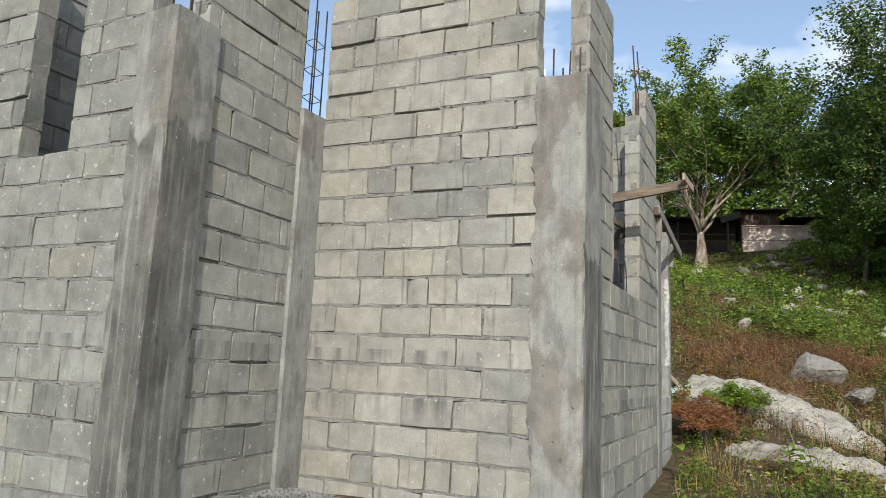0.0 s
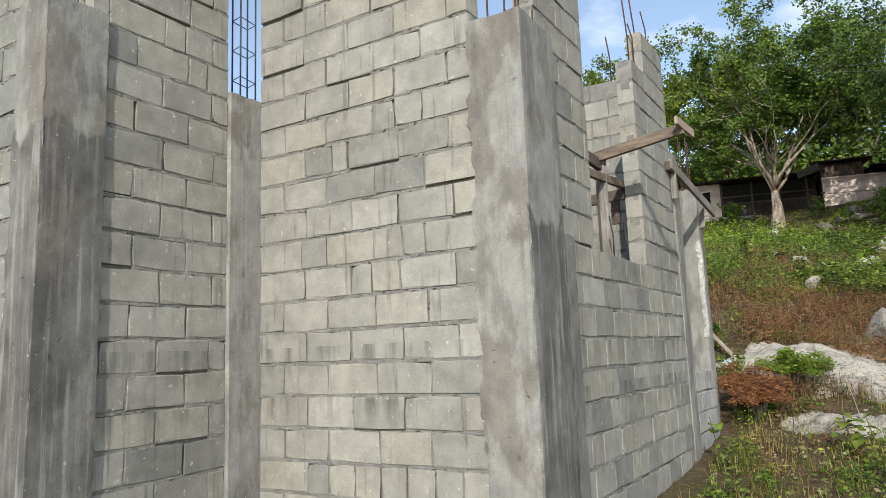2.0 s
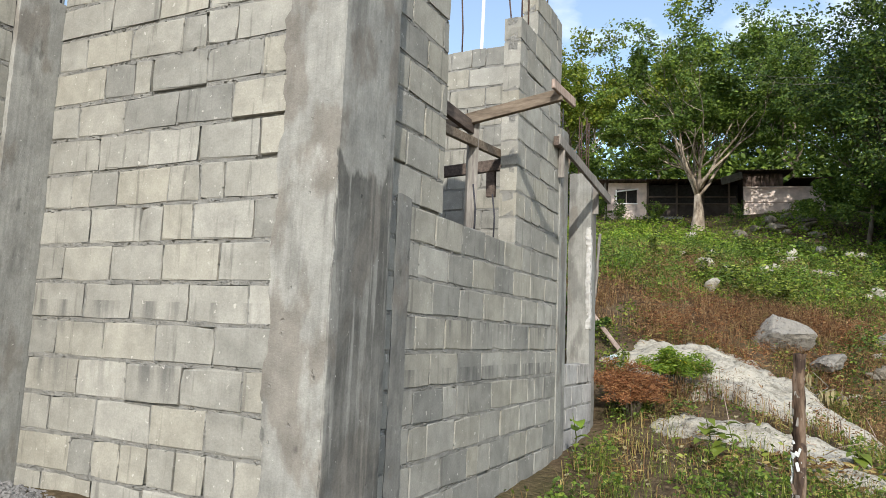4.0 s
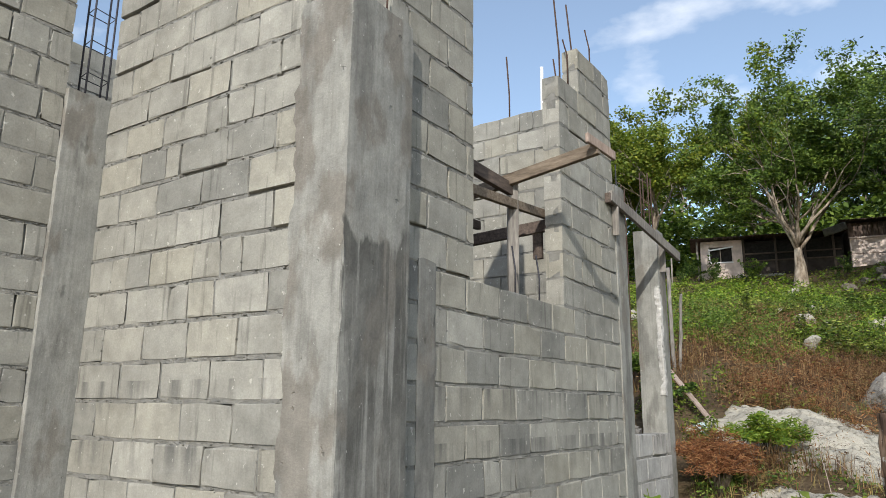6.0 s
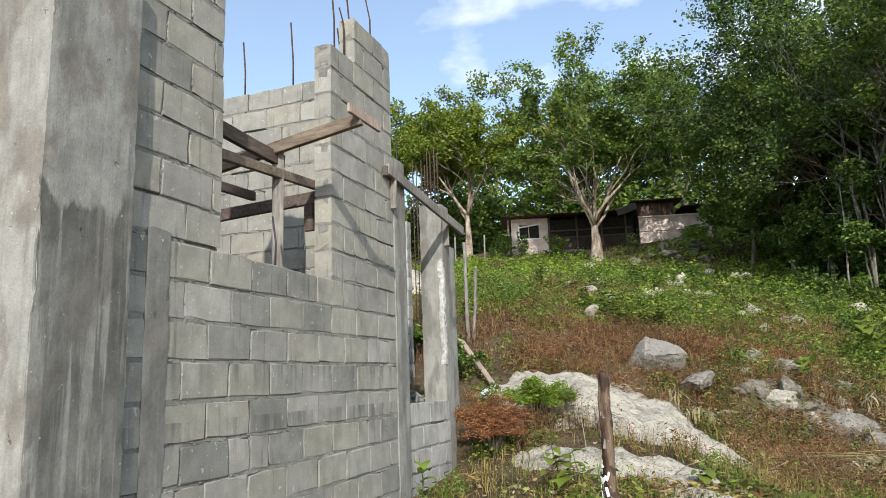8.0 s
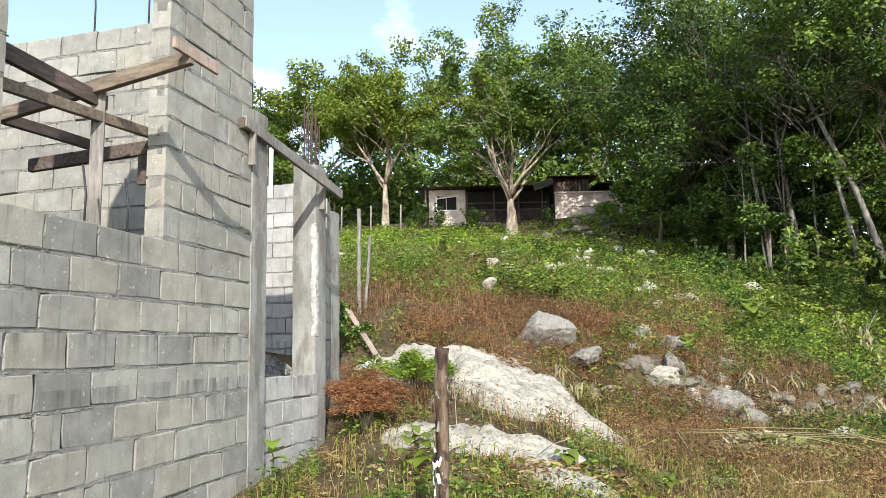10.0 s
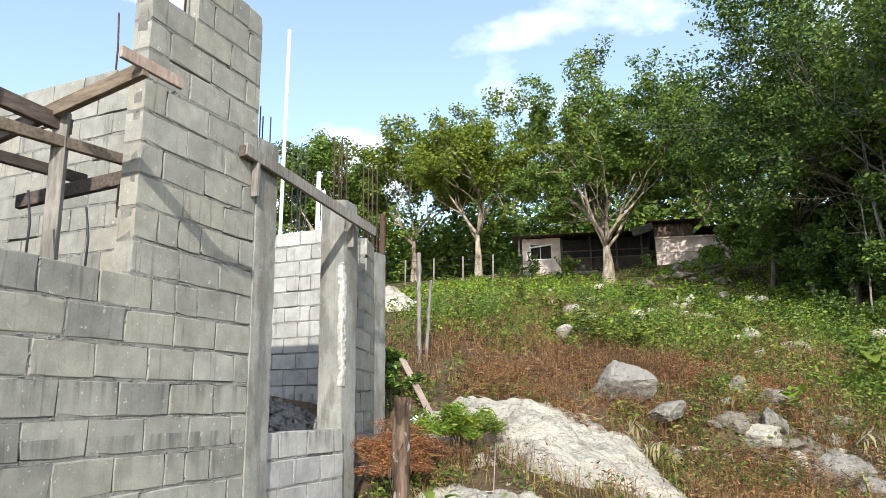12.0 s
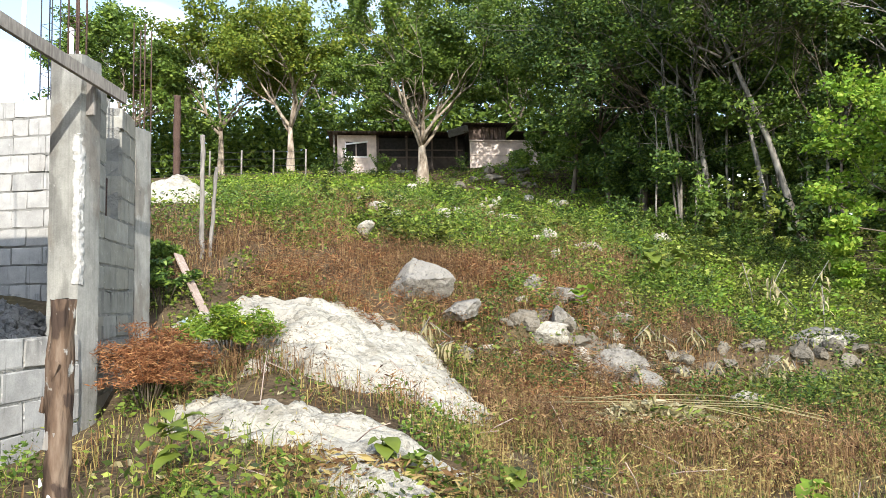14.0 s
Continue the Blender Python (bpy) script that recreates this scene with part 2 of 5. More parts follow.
M_ROCK = make_rock("white_limestone", (0.50, 0.468, 0.395), (0.24, 0.22, 0.175), (0.24, 0.215, 0.16))
M_ROCK_GREY = make_rock("grey_limestone", (0.31, 0.29, 0.255), (0.13, 0.12, 0.105), (0.10, 0.093, 0.085))
# darkened limestone: the shadowed ledge face is painted into this colour
M_ROCK_SHADED = make_rock("shaded_limestone", (0.23, 0.205, 0.165), (0.09, 0.078, 0.06), (0.07, 0.06, 0.048))
M_GRAVEL = make_rock("grey_gravel", (0.34, 0.33, 0.32), (0.20, 0.20, 0.195), (0.14, 0.14, 0.14))


def make_ground():
    k = Mat("hill_soil", 1.0, 0.05)
    c = k.ramp(k.noise(0.9, 7, rough=0.6), (0.3, (0.05, 0.036, 0.024)), (0.5, (0.12, 0.088, 0.056)), (0.68, (0.08, 0.075, 0.034)))
    c = k.mix(k.ramp(k.noise(14, 6, shift=2.0), (0.50, 0.0), (0.75, 0.7)), c, (0.23, 0.175, 0.105))
    k.color(c)
    k.bump(k.noise(22, 7), 0.9, 0.05)
    return k.m


M_GROUND = make_ground()


def make_leaf(name, *stops, trans=0.26, rough=0.55):
    k = Mat(name, rough, 0.3)
    c = k.ramp(k.geo.outputs["Random Per Island"], *stops)
    c = k.mix(1.0, c, k.ramp(k.noise(0.7, 3), (0.3, 0.75), (0.7, 1.15)), "MULTIPLY")
    k.color(c)
    tr = k.t.nodes.new("ShaderNodeBsdfTranslucent")
    k.link(c, tr.inputs["Color"])
    mx = k.t.nodes.new("ShaderNodeMixShader")
    mx.inputs["Fac"].default_value = trans
    out = k.t.nodes["Material Output"]
    k.link(k.b.outputs["BSDF"], mx.inputs[1])
    k.link(tr.outputs["BSDF"], mx.inputs[2])
    k.link(mx.outputs["Shader"], out.inputs["Surface"])
    return k.m


M_LEAF_MID = make_leaf("mid_green_leaves", (0.0, (0.055, 0.105, 0.018)), (0.6, (0.12, 0.195, 0.03)), (1.0, (0.21, 0.29, 0.045)), trans=0.24)
M_LEAF_YELLOW = make_leaf("yellow_green_leaves", (0.0, (0.08, 0.13, 0.015)), (0.6, (0.17, 0.24, 0.028)), (1.0, (0.29, 0.31, 0.04)))
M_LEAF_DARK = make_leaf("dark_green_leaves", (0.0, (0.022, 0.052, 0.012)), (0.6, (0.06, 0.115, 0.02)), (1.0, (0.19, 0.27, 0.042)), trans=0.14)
M_LEAF_BRIGHT = make_leaf("bright_green_leaves", (0.0, (0.08, 0.165, 0.017)), (0.5, (0.17, 0.275, 0.026)), (1.0, (0.30, 0.385, 0.05)))
M_LEAF_SUNNY = make_leaf("sunny_green_leaves", (0.0, (0.10, 0.20, 0.018)), (0.5, (0.20, 0.34, 0.03)), (1.0, (0.36, 0.44, 0.06)), trans=0.3)
M_WEED = make_leaf("green_weed", (0.0, (0.026, 0.042, 0.009)), (0.4, (0.10, 0.145, 0.022)), (0.75, (0.20, 0.25, 0.036)), (1.0, (0.34, 0.38, 0.08)))
M_DRY = make_leaf("dry_grass", (0.0, (0.08, 0.04, 0.02)), (0.3, (0.22, 0.12, 0.055)), (0.55, (0.29, 0.21, 0.075)), (0.85, (0.42, 0.33, 0.13)), (1.0, (0.30, 0.30, 0.09)), trans=0.2, rough=0.8)
M_RED = make_leaf("red_brown_dead_weed", (0.0, (0.045, 0.02, 0.014)), (0.3, (0.14, 0.072, 0.034)), (0.6, (0.27, 0.155, 0.072)), (1.0, (0.42, 0.28, 0.14)), trans=0.2, rough=0.8)
M_FERN = make_leaf("orange_dead_fern", (0.0, (0.12, 0.045, 0.02)), (0.6, (0.30, 0.125, 0.052)), (1.0, (0.46, 0.25, 0.11)), trans=0.25, rough=0.8)
M_STRAW = make_leaf("pale_wilted_leaf", (0.0, (0.22, 0.19, 0.09)), (0.6, (0.38, 0.33, 0.18)), (1.0, (0.52, 0.47, 0.30)), trans=0.2, rough=0.8)
M_YELLOW = make_plain("yellow_petal", (0.85, 0.72, 0.03), 0.6, 0, 0.1)


def make_bark(name, dark, light):
    k = Mat(name, 0.95, 0.1)
    c = k.ramp(k.noise(5, 6, (1, 1, 0.4)), (0.35, dark), (0.62, light))
    k.color(c)
    k.bump(k.noise(14, 6, (1, 1, 0.3)), 0.8, 0.03)
    return k.m


M_BARK = make_bark("pale_bark", (0.13, 0.10, 0.075), (0.45, 0.385, 0.31))
M_BARK_WHITE = make_bark("whitish_bark", (0.075, 0.066, 0.054), (0.29, 0.27, 0.235))
M_BARK_DARK = make_bark("dark_bark", (0.07, 0.055, 0.04), (0.20, 0.165, 0.125))
def make_old_bark():
    k = Mat("lichened_old_wood", 0.95, 0.1)
    c = k.ramp(k.noise(16, 7, (1, 1, 0.18)), (0.38, (0.035, 0.024, 0.018)), (0.5, (0.13, 0.088, 0.062)), (0.66, (0.26, 0.20, 0.15)))
    c = k.mix(k.ramp(k.noise(9, 6, (1, 1, 0.6), shift=4.0), (0.56, 0.0), (0.60, 0.9)), c, (0.06, 0.042, 0.034))
    pale = k.ramp(k.noise(22, 5, (1, 1, 0.6), shift=9.0), (0.62, 0.0), (0.66, 0.9))
    k.color(k.mix(pale, c, (0.42, 0.41, 0.38)))
    k.bump(k.noise(30, 6, (1, 1, 0.2)), 1.0, 0.02)
    return k.m


M_LICHEN = make_old_bark()
M_FLAKE = make_plain("blue_white_lichen", (0.60, 0.63, 0.62), 0.9, 0, 0.3, 40)


# ---------- mesh helpers ----------
def part(name, bm, material, parent, label=""):
    """Link a bmesh as one mesh object under a thing or a part."""
    me = bpy.data.meshes.new(name)
    bm.to_mesh(me)
    bm.free()
    me.materials.append(material)
    ob = new(name, me)
    ob.parent = parent
    return tagged(ob, label)


def empty(name, label, category, group="", at=(0, 0, 0), kind=""):
    ob = new(name)
    ob.location = at
    ob.empty_display_size = 0.1
    return tagged(ob, label, category, group, kind)


def soup(name, verts, faces, material, smooth=False):
    me = bpy.data.meshes.new(name)
    me.from_pydata(verts, [], faces)
    me.materials.append(material)
    if smooth:
        me.polygons.foreach_set("use_smooth", [True] * len(me.polygons))
    me.update()
    return me


def quads(name, arr, material):
    """A mesh of loose quads from an array (n, 4, 3)."""
    n = len(arr)
    me = bpy.data.meshes.new(name)
    me.vertices.add(n * 4)
    me.vertices.foreach_set("co", np.ascontiguousarray(arr, dtype=np.float32).ravel())
    me.loops.add(n * 4)
    me.loops.foreach_set("vertex_index", np.arange(n * 4, dtype=np.int32))
    me.polygons.add(n)
    me.polygons.foreach_set("loop_start", np.arange(0, n * 4, 4, dtype=np.int32))
    me.materials.append(material)
    me.update(calc_edges=True)
    return me


def box_bm(sx, sy, sz, bevel=0.004, origin="base"):
    """A bevelled box, centred in x and y, standing on z = 0 (or centred)."""
    bm = bmesh.new()
    bmesh.ops.create_cube(bm, size=1)
    bmesh.ops.scale(bm, vec=(sx, sy, sz), verts=bm.verts)
    if origin == "base":
        bmesh.ops.translate(bm, vec=(0, 0, sz / 2), verts=bm.verts)
    if bevel:
        bmesh.ops.bevel(bm, geom=bm.edges[:], offset=bevel, segments=1, affect="EDGES")
    return bm


def rough_box(x0, x1, y0, y1, z0, z1, step=0.05, amp=0.006, seed=0.0, edge=0.0, sides=(1, 1, 1, 1)):
    """A cast box with uneven faces; edge: how ragged its upright outer borders are."""
    bm = bmesh.new()
    nx, ny, nz = (max(2, int((b - a) / step)) for a, b in ((x0, x1), (y0, y1), (z0, z1)))
    made = {}

    def vert(i, j, k):
        if (i, j, k) not in made:
            p = Vector((x0 + (x1 - x0) * i / nx, y0 + (y1 - y0) * j / ny, z0 + (z1 - z0) * k / nz))
            n = noise.noise_vector(p * 7 + Vector((seed, seed, 0))) * amp + noise.noise_vector(p * 28 + Vector((seed, 0, seed))) * amp * 0.5
            if k == nz:
                n.z *= 4
            corner = i in (0, nx) and j in (0, ny)
            if corner:
                n += Vector(((x0 + x1) / 2 - p.x, (y0 + y1) / 2 - p.y, 0)).normalized() * (0.002 + abs(noise.noise(p * 23)) * 0.012)
            if edge and i == 0:
                n.x += edge * (((math.floor(p.z / PITCH_Z) * 0.618 + seed * 0.37) % 1) - 0.5) + edge * 0.4 * noise.noise(Vector((seed, 3, p.z * 19)))
            made[i, j, k] = bm.verts.new(p + n)
        return made[i, j, k]

    for j in range(ny):
        for k in range(nz):
            bm.faces.new((vert(0, j, k), vert(0, j, k + 1), vert(0, j + 1, k + 1), vert(0, j + 1, k)))
            bm.faces.new((vert(nx, j, k), vert(nx, j + 1, k), vert(nx, j + 1, k + 1), vert(nx, j, k + 1)))
    for i in range(nx):
        for k in range(nz):
            bm.faces.new((vert(i, 0, k), vert(i + 1, 0, k), vert(i + 1, 0, k + 1), vert(i, 0, k + 1)))
            bm.faces.new((vert(i, ny, k), vert(i, ny, k + 1), vert(i + 1, ny, k + 1), vert(i + 1, ny, k)))
        for j in range(ny):
            bm.faces.new((vert(i, j, nz), vert(i + 1, j, nz), vert(i + 1, j + 1, nz), vert(i, j + 1, nz)))
            bm.faces.new((vert(i, j, 0), vert(i, j + 1, 0), vert(i + 1, j + 1, 0), vert(i + 1, j, 0)))
    return bm


def tube_data(path, radii, sides=6):
    """Vertices and faces of a tapered tube along a path."""
    verts, faces = [], []
    pts = [Vector(p) for p in path]
    for i, p in enumerate(pts):
        d = (pts[min(i + 1, len(pts) - 1)] - pts[max(i - 1, 0)]).normalized()
        a = d.orthogonal().normalized() if abs(d.z) > 0.99 else d.cross(Vector((0, 0, 1))).normalized()
        b = d.cross(a)
        for s in range(sides):
            w = 2 * math.pi * s / sides
            verts.append(tuple(p + (a * math.cos(w) + b * math.sin(w)) * radii[i]))
    for i in range(len(pts) - 1):
        for s in range(sides):
            t = (s + 1) % sides
            faces.append((i * sides + s, i * sides + t, (i + 1) * sides + t, (i + 1) * sides + s))
    faces.append(tuple(reversed(range(sides))))
    faces.append(tuple(range((len(pts) - 1) * sides, len(pts) * sides)))
    return verts, faces


def tube(name, path, radius, material, parent, sides=6, label=""):
    radii = radius if isinstance(radius, (list, tuple)) else [radius] * len(path)
    v, f = tube_data(path, radii, sides)
    ob = new(name, soup(name, v, f, material, True))
    ob.parent = parent
    return tagged(ob, label)


# ---------- ground ----------
NEAR = [(0, 0, 0.05), (1, 2.2, 0), (2.3, 4.9, -0.02), (0.83, 6.87, 0.05), (-2.2, 4.4, 0.4), (-3.2, 4.3, 0.46), (-4.2, 2.6, 0.4), (-1.1, 6.9, 0.22),
        (-1.05, 8.4, 0.32), (-1.05, 9.7, 0.38), (-1.15, 11.1, 0.72), (-1.2, 11.95, 1.1), (0.35, 9.0, 0.42), (-0.06, 10.76, 0.85), (0.35, 10.5, 0.72),
        (0.86, 11.1, 0.6), (-0.57, 12.7, 1.2), (5, 8, -0.05), (6, 12, 0.2), (0, -10, -0.2), (10, -5, -0.3), (-8, -5, 0.2)]
HILL = [(-2.75, 13.8, 1.95), (-2.5, 14.56, 2.3), (2.37, 12.6, 0.2), (1.78, 12.8, 0.48), (1.44, 13.9, 1.0), (2.33, 13.9, 0.9), (3.18, 14.0, 0.6), (0.7, 14.1, 1.35),
        (2.84, 15.27, 1.25), (-0.97, 18.27, 3.0), (1.65, 18.7, 2.58), (3.1, 19.1, 2.25), (-0.13, 20.7, 3.3), (5.4, 24.4, 2.75), (5.43, 21.15, 2.2), (8, 18, 1.0)]
FAR = [(-3.1, 37.6, 6.95), (-10.7, 39.8, 8.0), (-8.3, 40, 8.05), (2, 40, 7.9), (8, 33, 4.4), (11, 27, 2.6), (15, 30, 2.6), (14, 15, 0.4), (-6, 12, 1.8),
       (-12, 25, 4.8), (-22, 40, 8.2), (0, 58, 10.5), (24, 50, 5), (-25, 60, 11.5), (30, 20, 0.5), (-30, 15, 2), (-25, -10, 0), (30, -20, -0.5), (0, -35, -0.4)]
CTRL = np.array(NEAR + HILL + FAR, dtype=float)


def kernel(r2):
    return np.where(r2 > 1e-9, 0.5 * r2 * np.log(np.maximum(r2, 1e-9)), 0.0)


def spline():
    p = CTRL[:, :2]
    n = len(p)
    k = kernel(((p[:, None] - p[None]) ** 2).sum(-1)) + np.eye(n) * 0.15
    q = np.c_[np.ones(n), p]
    a = np.block([[k, q], [q.T, np.zeros((3, 3))]])
    return np.linalg.solve(a, np.r_[CTRL[:, 2], 0, 0, 0])


SPLINE = spline()


def heights(x, y):
    """The ground's height at arrays x, y."""
    x, y = np.asarray(x, float), np.asarray(y, float)
    cx, cy = np.clip(x, -32, 32), np.clip(y, -32, 60)
    shape = cx.shape
    p = np.c_[cx.ravel(), cy.ravel()]
    r2 = ((p[:, None] - CTRL[None, :, :2]) ** 2).sum(-1)
    z = kernel(r2) @ SPLINE[:-3] + SPLINE[-3] + p @ SPLINE[-2:]
    # a broken rock ledge across the slope, and a rubble mound below the hut
    off = p[:, 1] - 13.78 - 0.12 * np.sin(p[:, 0] * 3) - 0.3 * np.clip(p[:, 0] - 4, 0, 3)
    span = np.clip((p[:, 0] - 1.2) / 0.6, 0, 1) * np.clip((7.5 - p[:, 0]) / 1.0, 0, 1)
    z = z + span * np.where(off > 0, 0.20 * np.exp(-off / 1.1), -0.20 * np.exp(off / 0.7)) * np.clip(np.abs(off) / 0.07, 0, 1)
    z = z + 0.6 * np.exp(-((p[:, 0] - 0.7) / 1.9) ** 2 - ((p[:, 1] - 35.6) / 1.5) ** 2)
    return z.reshape(shape)


def height(x, y):
    return float(heights(np.array([x]), np.array([y]))[0])


def build_ground():
    xs = np.r_[-900, -400, -200, -110, -70, np.arange(-50, -6, 2.0), np.arange(-6, 9, 0.14), np.arange(9, 16, 0.5), np.arange(16, 52, 2.5), 70, 110, 200, 400, 900]
    ys = np.r_[-900, -400, -200, -110, -70, np.arange(-50, -2, 3.0), np.arange(-2, 5, 0.3), np.arange(5, 17, 0.14), np.arange(17, 30, 0.4), np.arange(30, 62, 1.5), 70, 110, 200, 400, 900]
    gx, gy = np.meshgrid(xs, ys)
    gz = heights(gx, gy)
    verts = []
    for x, y, z in zip(gx.ravel(), gy.ravel(), gz.ravel()):
        if -6 < x < 10 and -2 < y < 30:
            z += 0.05 * noise.noise((x * 1.3, y * 1.3, 0)) + 0.025 * noise.noise((x * 5, y * 5, 2))
        verts.append((x, y, z))
    w = len(xs)
    faces = [(j * w + i, j * w + i + 1, (j + 1) * w + i + 1, (j + 1) * w + i) for j in range(len(ys) - 1) for i in range(w - 1)]
    return tagged(new("ground", soup("ground", verts, faces, M_GROUND, True)), "sloping hillside soil with dry litter and weeds", "ground", kind="structure")


ground = build_ground()


# ---------- block walls ----------
BLOCKS = {}


def block_mesh(length, variant, material):
    """A concrete block with chipped edges: x along the wall, front at y = 0 facing -y."""
    key = (round(length, 2), variant, material.name)
    if key in BLOCKS:
        return BLOCKS[key]
    rnd = random.Random(hash((round(length * 100), variant)) % 9999)
    ln, h = key[0] - JOINT, PITCH_Z - BED
    outline = [(0, 0), (ln * 0.5, 0), (ln, 0), (ln, h * 0.5), (ln, h), (ln * 0.45, h), (0, h), (0, h * 0.55)]
    verts = []
    for depth, inset in ((0.0, 0.004), (0.005, 0.0), (THICK, 0.0)):
        for i, (x, z) in enumerate(outline):
            j = rnd.uniform(-0.005, 0.005) if depth < 0.1 else 0
            corner = rnd.uniform(0.004, 0.014) if i % 2 == 0 and depth < 0.01 and rnd.random() < 0.4 else 0
            dx = (1 if x < ln / 2 else -1) * (inset + j + corner) if x in (0, ln) else 0
            dz = (1 if z < h / 2 else -1) * (inset + j + corner) if z in (0, h) else 0
            verts.append((x + dx + JOINT / 2, depth + (rnd.uniform(-0.0015, 0.0015) if depth == 0 else 0), z + dz + BED / 2))
    faces = [tuple(range(8))]
    for r in (0, 8):
        faces += [(r + i, r + 8 + i, r + 8 + (i + 1) % 8, r + (i + 1) % 8) for i in range(8)]
    faces.append(tuple(reversed(range(16, 24))))
    BLOCKS[key] = soup("block", verts, faces, material)
    return BLOCKS[key]


def block_wall(name, label, origin, turn, length, z0, z1, start, phase, openings=(), tops=(), material=None, seed=1, parity=0):
    """Courses of blocks from z0 up to z1. Local x runs along the wall; start: where the joints of even courses lie.
    openings: (x0, x1, z0, z1) left free; tops: (x0, x1, z) stretches that end lower."""
    material = material or M_BLOCK
    rnd = random.Random(seed)
    pieces, cubes = [], []
    rows = int(round((z1 - z0) / PITCH_Z))
    for r in range(rows):
        za, zb = z0 + r * PITCH_Z, z0 + (r + 1) * PITCH_Z
        zm = (za + zb) / 2
        cuts = []
        for a, b, c, d in list(openings) + [(a, b, c, 99) for a, b, c in tops]:
            if c < zm < d:
                cuts.append((a, b))
        runs, x = [], 0.0
        for a, b in sorted(cuts):
            if a - x > 0.03:
                runs.append((x, a))
            x = max(x, b)
        if length - x > 0.03:
            runs.append((x, length))
        s = start if (r + parity) % 2 == 0 else start + phase
        for a, b in runs:
            joints = [a]
            k = math.floor((a - s) / PITCH_X)
            while s + k * PITCH_X < b:
                j = s + k * PITCH_X + rnd.uniform(-0.012, 0.012)
                if j > joints[-1] + 0.09 and j < b - 0.07:
                    joints.append(j)
                    if rnd.random() < 0.07:
                        cut = j + rnd.uniform(0.15, 0.25)
                        if cut < b - 0.1:
                            joints.append(cut)
                k += 1
            joints.append(b)
            for u, v in zip(joints, joints[1:]):
                lo, hi = u + (0.006 if u == a else 0), v - (0.006 if v == b else 0)
                cubes.append((lo, hi, 0.03, za + 0.012, zb - 0.012))
                cubes.append((lo, hi, rnd.choice((0.002, 0.003, 0.003, 0.004, 0.005, 0.005, 0.006, 0.006, 0.007, 0.008, 0.01, 0.026)), za - 0.0135, za + 0.0135))
                if u > a:
                    cubes.append((u - 0.009, u + 0.009, rnd.choice((0.003, 0.005, 0.006, 0.007, 0.012, 0.028, 0.035)), za + 0.0135, zb - 0.0135))
                pieces.append((u, za + rnd.uniform(-0.003, 0.003), round(v - u, 2), rnd.uniform(-0.0015, 0.0015)))
    cubes.append((0.02, length - 0.02, 0.04, z0, z0 + 0.02))
    verts, faces = [], []
    for xa, xb, front, zl, zh in cubes:
        k = len(verts)
        verts += [(x, y, z) for z in (zl, zh) for x, y in ((xa, front), (xb, front), (xb, THICK - 0.008), (xa, THICK - 0.008))]
        faces += [tuple(k + i for i in q) for q in ((0, 1, 5, 4), (1, 2, 6, 5), (2, 3, 7, 6), (3, 0, 4, 7), (4, 5, 6, 7), (3, 2, 1, 0))]
    # crumbs of mortar squeezed out of the joints
    for xa, xb, front, zl, zh in cubes[:-1]:
        if front == 0.03 or front > 0.02:
            continue
        for _ in range(max(1, int((xb - xa + zh - zl) / 0.075))):
            w, h, d = rnd.uniform(0.006, 0.024), rnd.uniform(0.004, 0.009), rnd.uniform(0.002, 0.006)
            if xb - xa < 0.03:
                w, h = h, w
            x, z = rnd.uniform(xa, xb), rnd.choice((zl + 0.003, zh - 0.003, (zl + zh) / 2)) if zh - zl < 0.05 else rnd.uniform(zl, zh)
            k = len(verts)
            verts += [(x - w, 0.012, z), (x - w * 0.2, 0.012, z - h), (x + w, 0.012, z + h * 0.2), (x + w * 0.1, 0.012, z + h), (x - w * 0.3, -d, z - h * 0.3), (x + w * 0.4, -d * 0.7, z + h * 0.2)]
            faces += [tuple(k + i for i in q) for q in ((0, 1, 4), (1, 2, 5, 4), (2, 3, 5), (3, 0, 4, 5))]
    root = new(name, soup(name, verts, faces, M_MORTAR))
    root.matrix_world = pose(*origin, 0, 0, turn)
    tagged(root, label, "wall", kind="structure")
    for u, z, ln, off in pieces:
        if ln < 0.05:
            continue
        ob = new("block", block_mesh(ln, rnd.randrange(5), material))
        ob.parent = root
        ob.location = (u, off, z)
        ob.rotation_euler = (rnd.uniform(-0.002, 0.002), 0, rnd.uniform(-0.002, 0.002))
    return root


BASE = 1.65 - 9 * PITCH_Z
# front wall, facing the walker
block_wall("wall_front", "weathered grey concrete block wall with open joints", (-3.33, FRONT_Y, 0), 0, 1.86, BASE, BASE + 23 * PITCH_Z, 0.25, 0.205,
           tops=[(0, 0.2, 4.5), (1.84, 1.9, 3.5)], seed=3, parity=1)
# recess side wall
block_wall("wall_recess", "shaded grey concrete block wall of a recess", (RECESS_X, 3.30, 0), 90, 1.07, 1.187 - 6 * PITCH_Z, 1.187 + 16 * PITCH_Z, 0.11, 0.205, seed=5, parity=1)
# left wall with a window opening; its shade is in the block colour
block_wall("wall_left", "grey concrete block wall with a raw window opening", (-7.0, LEFT_Y, 0), 0, 3.42, 2.755 - 12 * PITCH_Z, 2.755 + 8 * PITCH_Z, 0.09, 0.205,
           openings=[(2.25, 2.76, 2.755, 9)], material=M_BLOCK_SHADED, seed=7, parity=1)
# right wall, with the window, the pier and the stretch below
RB = 2.19 - 10 * PITCH_Z
block_wall("wall_right", "grey concrete block wall with an unfinished window opening", (RIGHT_X, 5.02, 0), 90, 3.415, RB, RB + 22 * PITCH_Z, 0.39, 0.205,
           openings=[(0.90, 2.23, 2.19, 9)], tops=[(0.60, 0.90, 4.56), (0, 0.35, 4.8), (2.23, 2.66, 4.14), (2.66, 3.415, 4.66)], seed=11, parity=1)
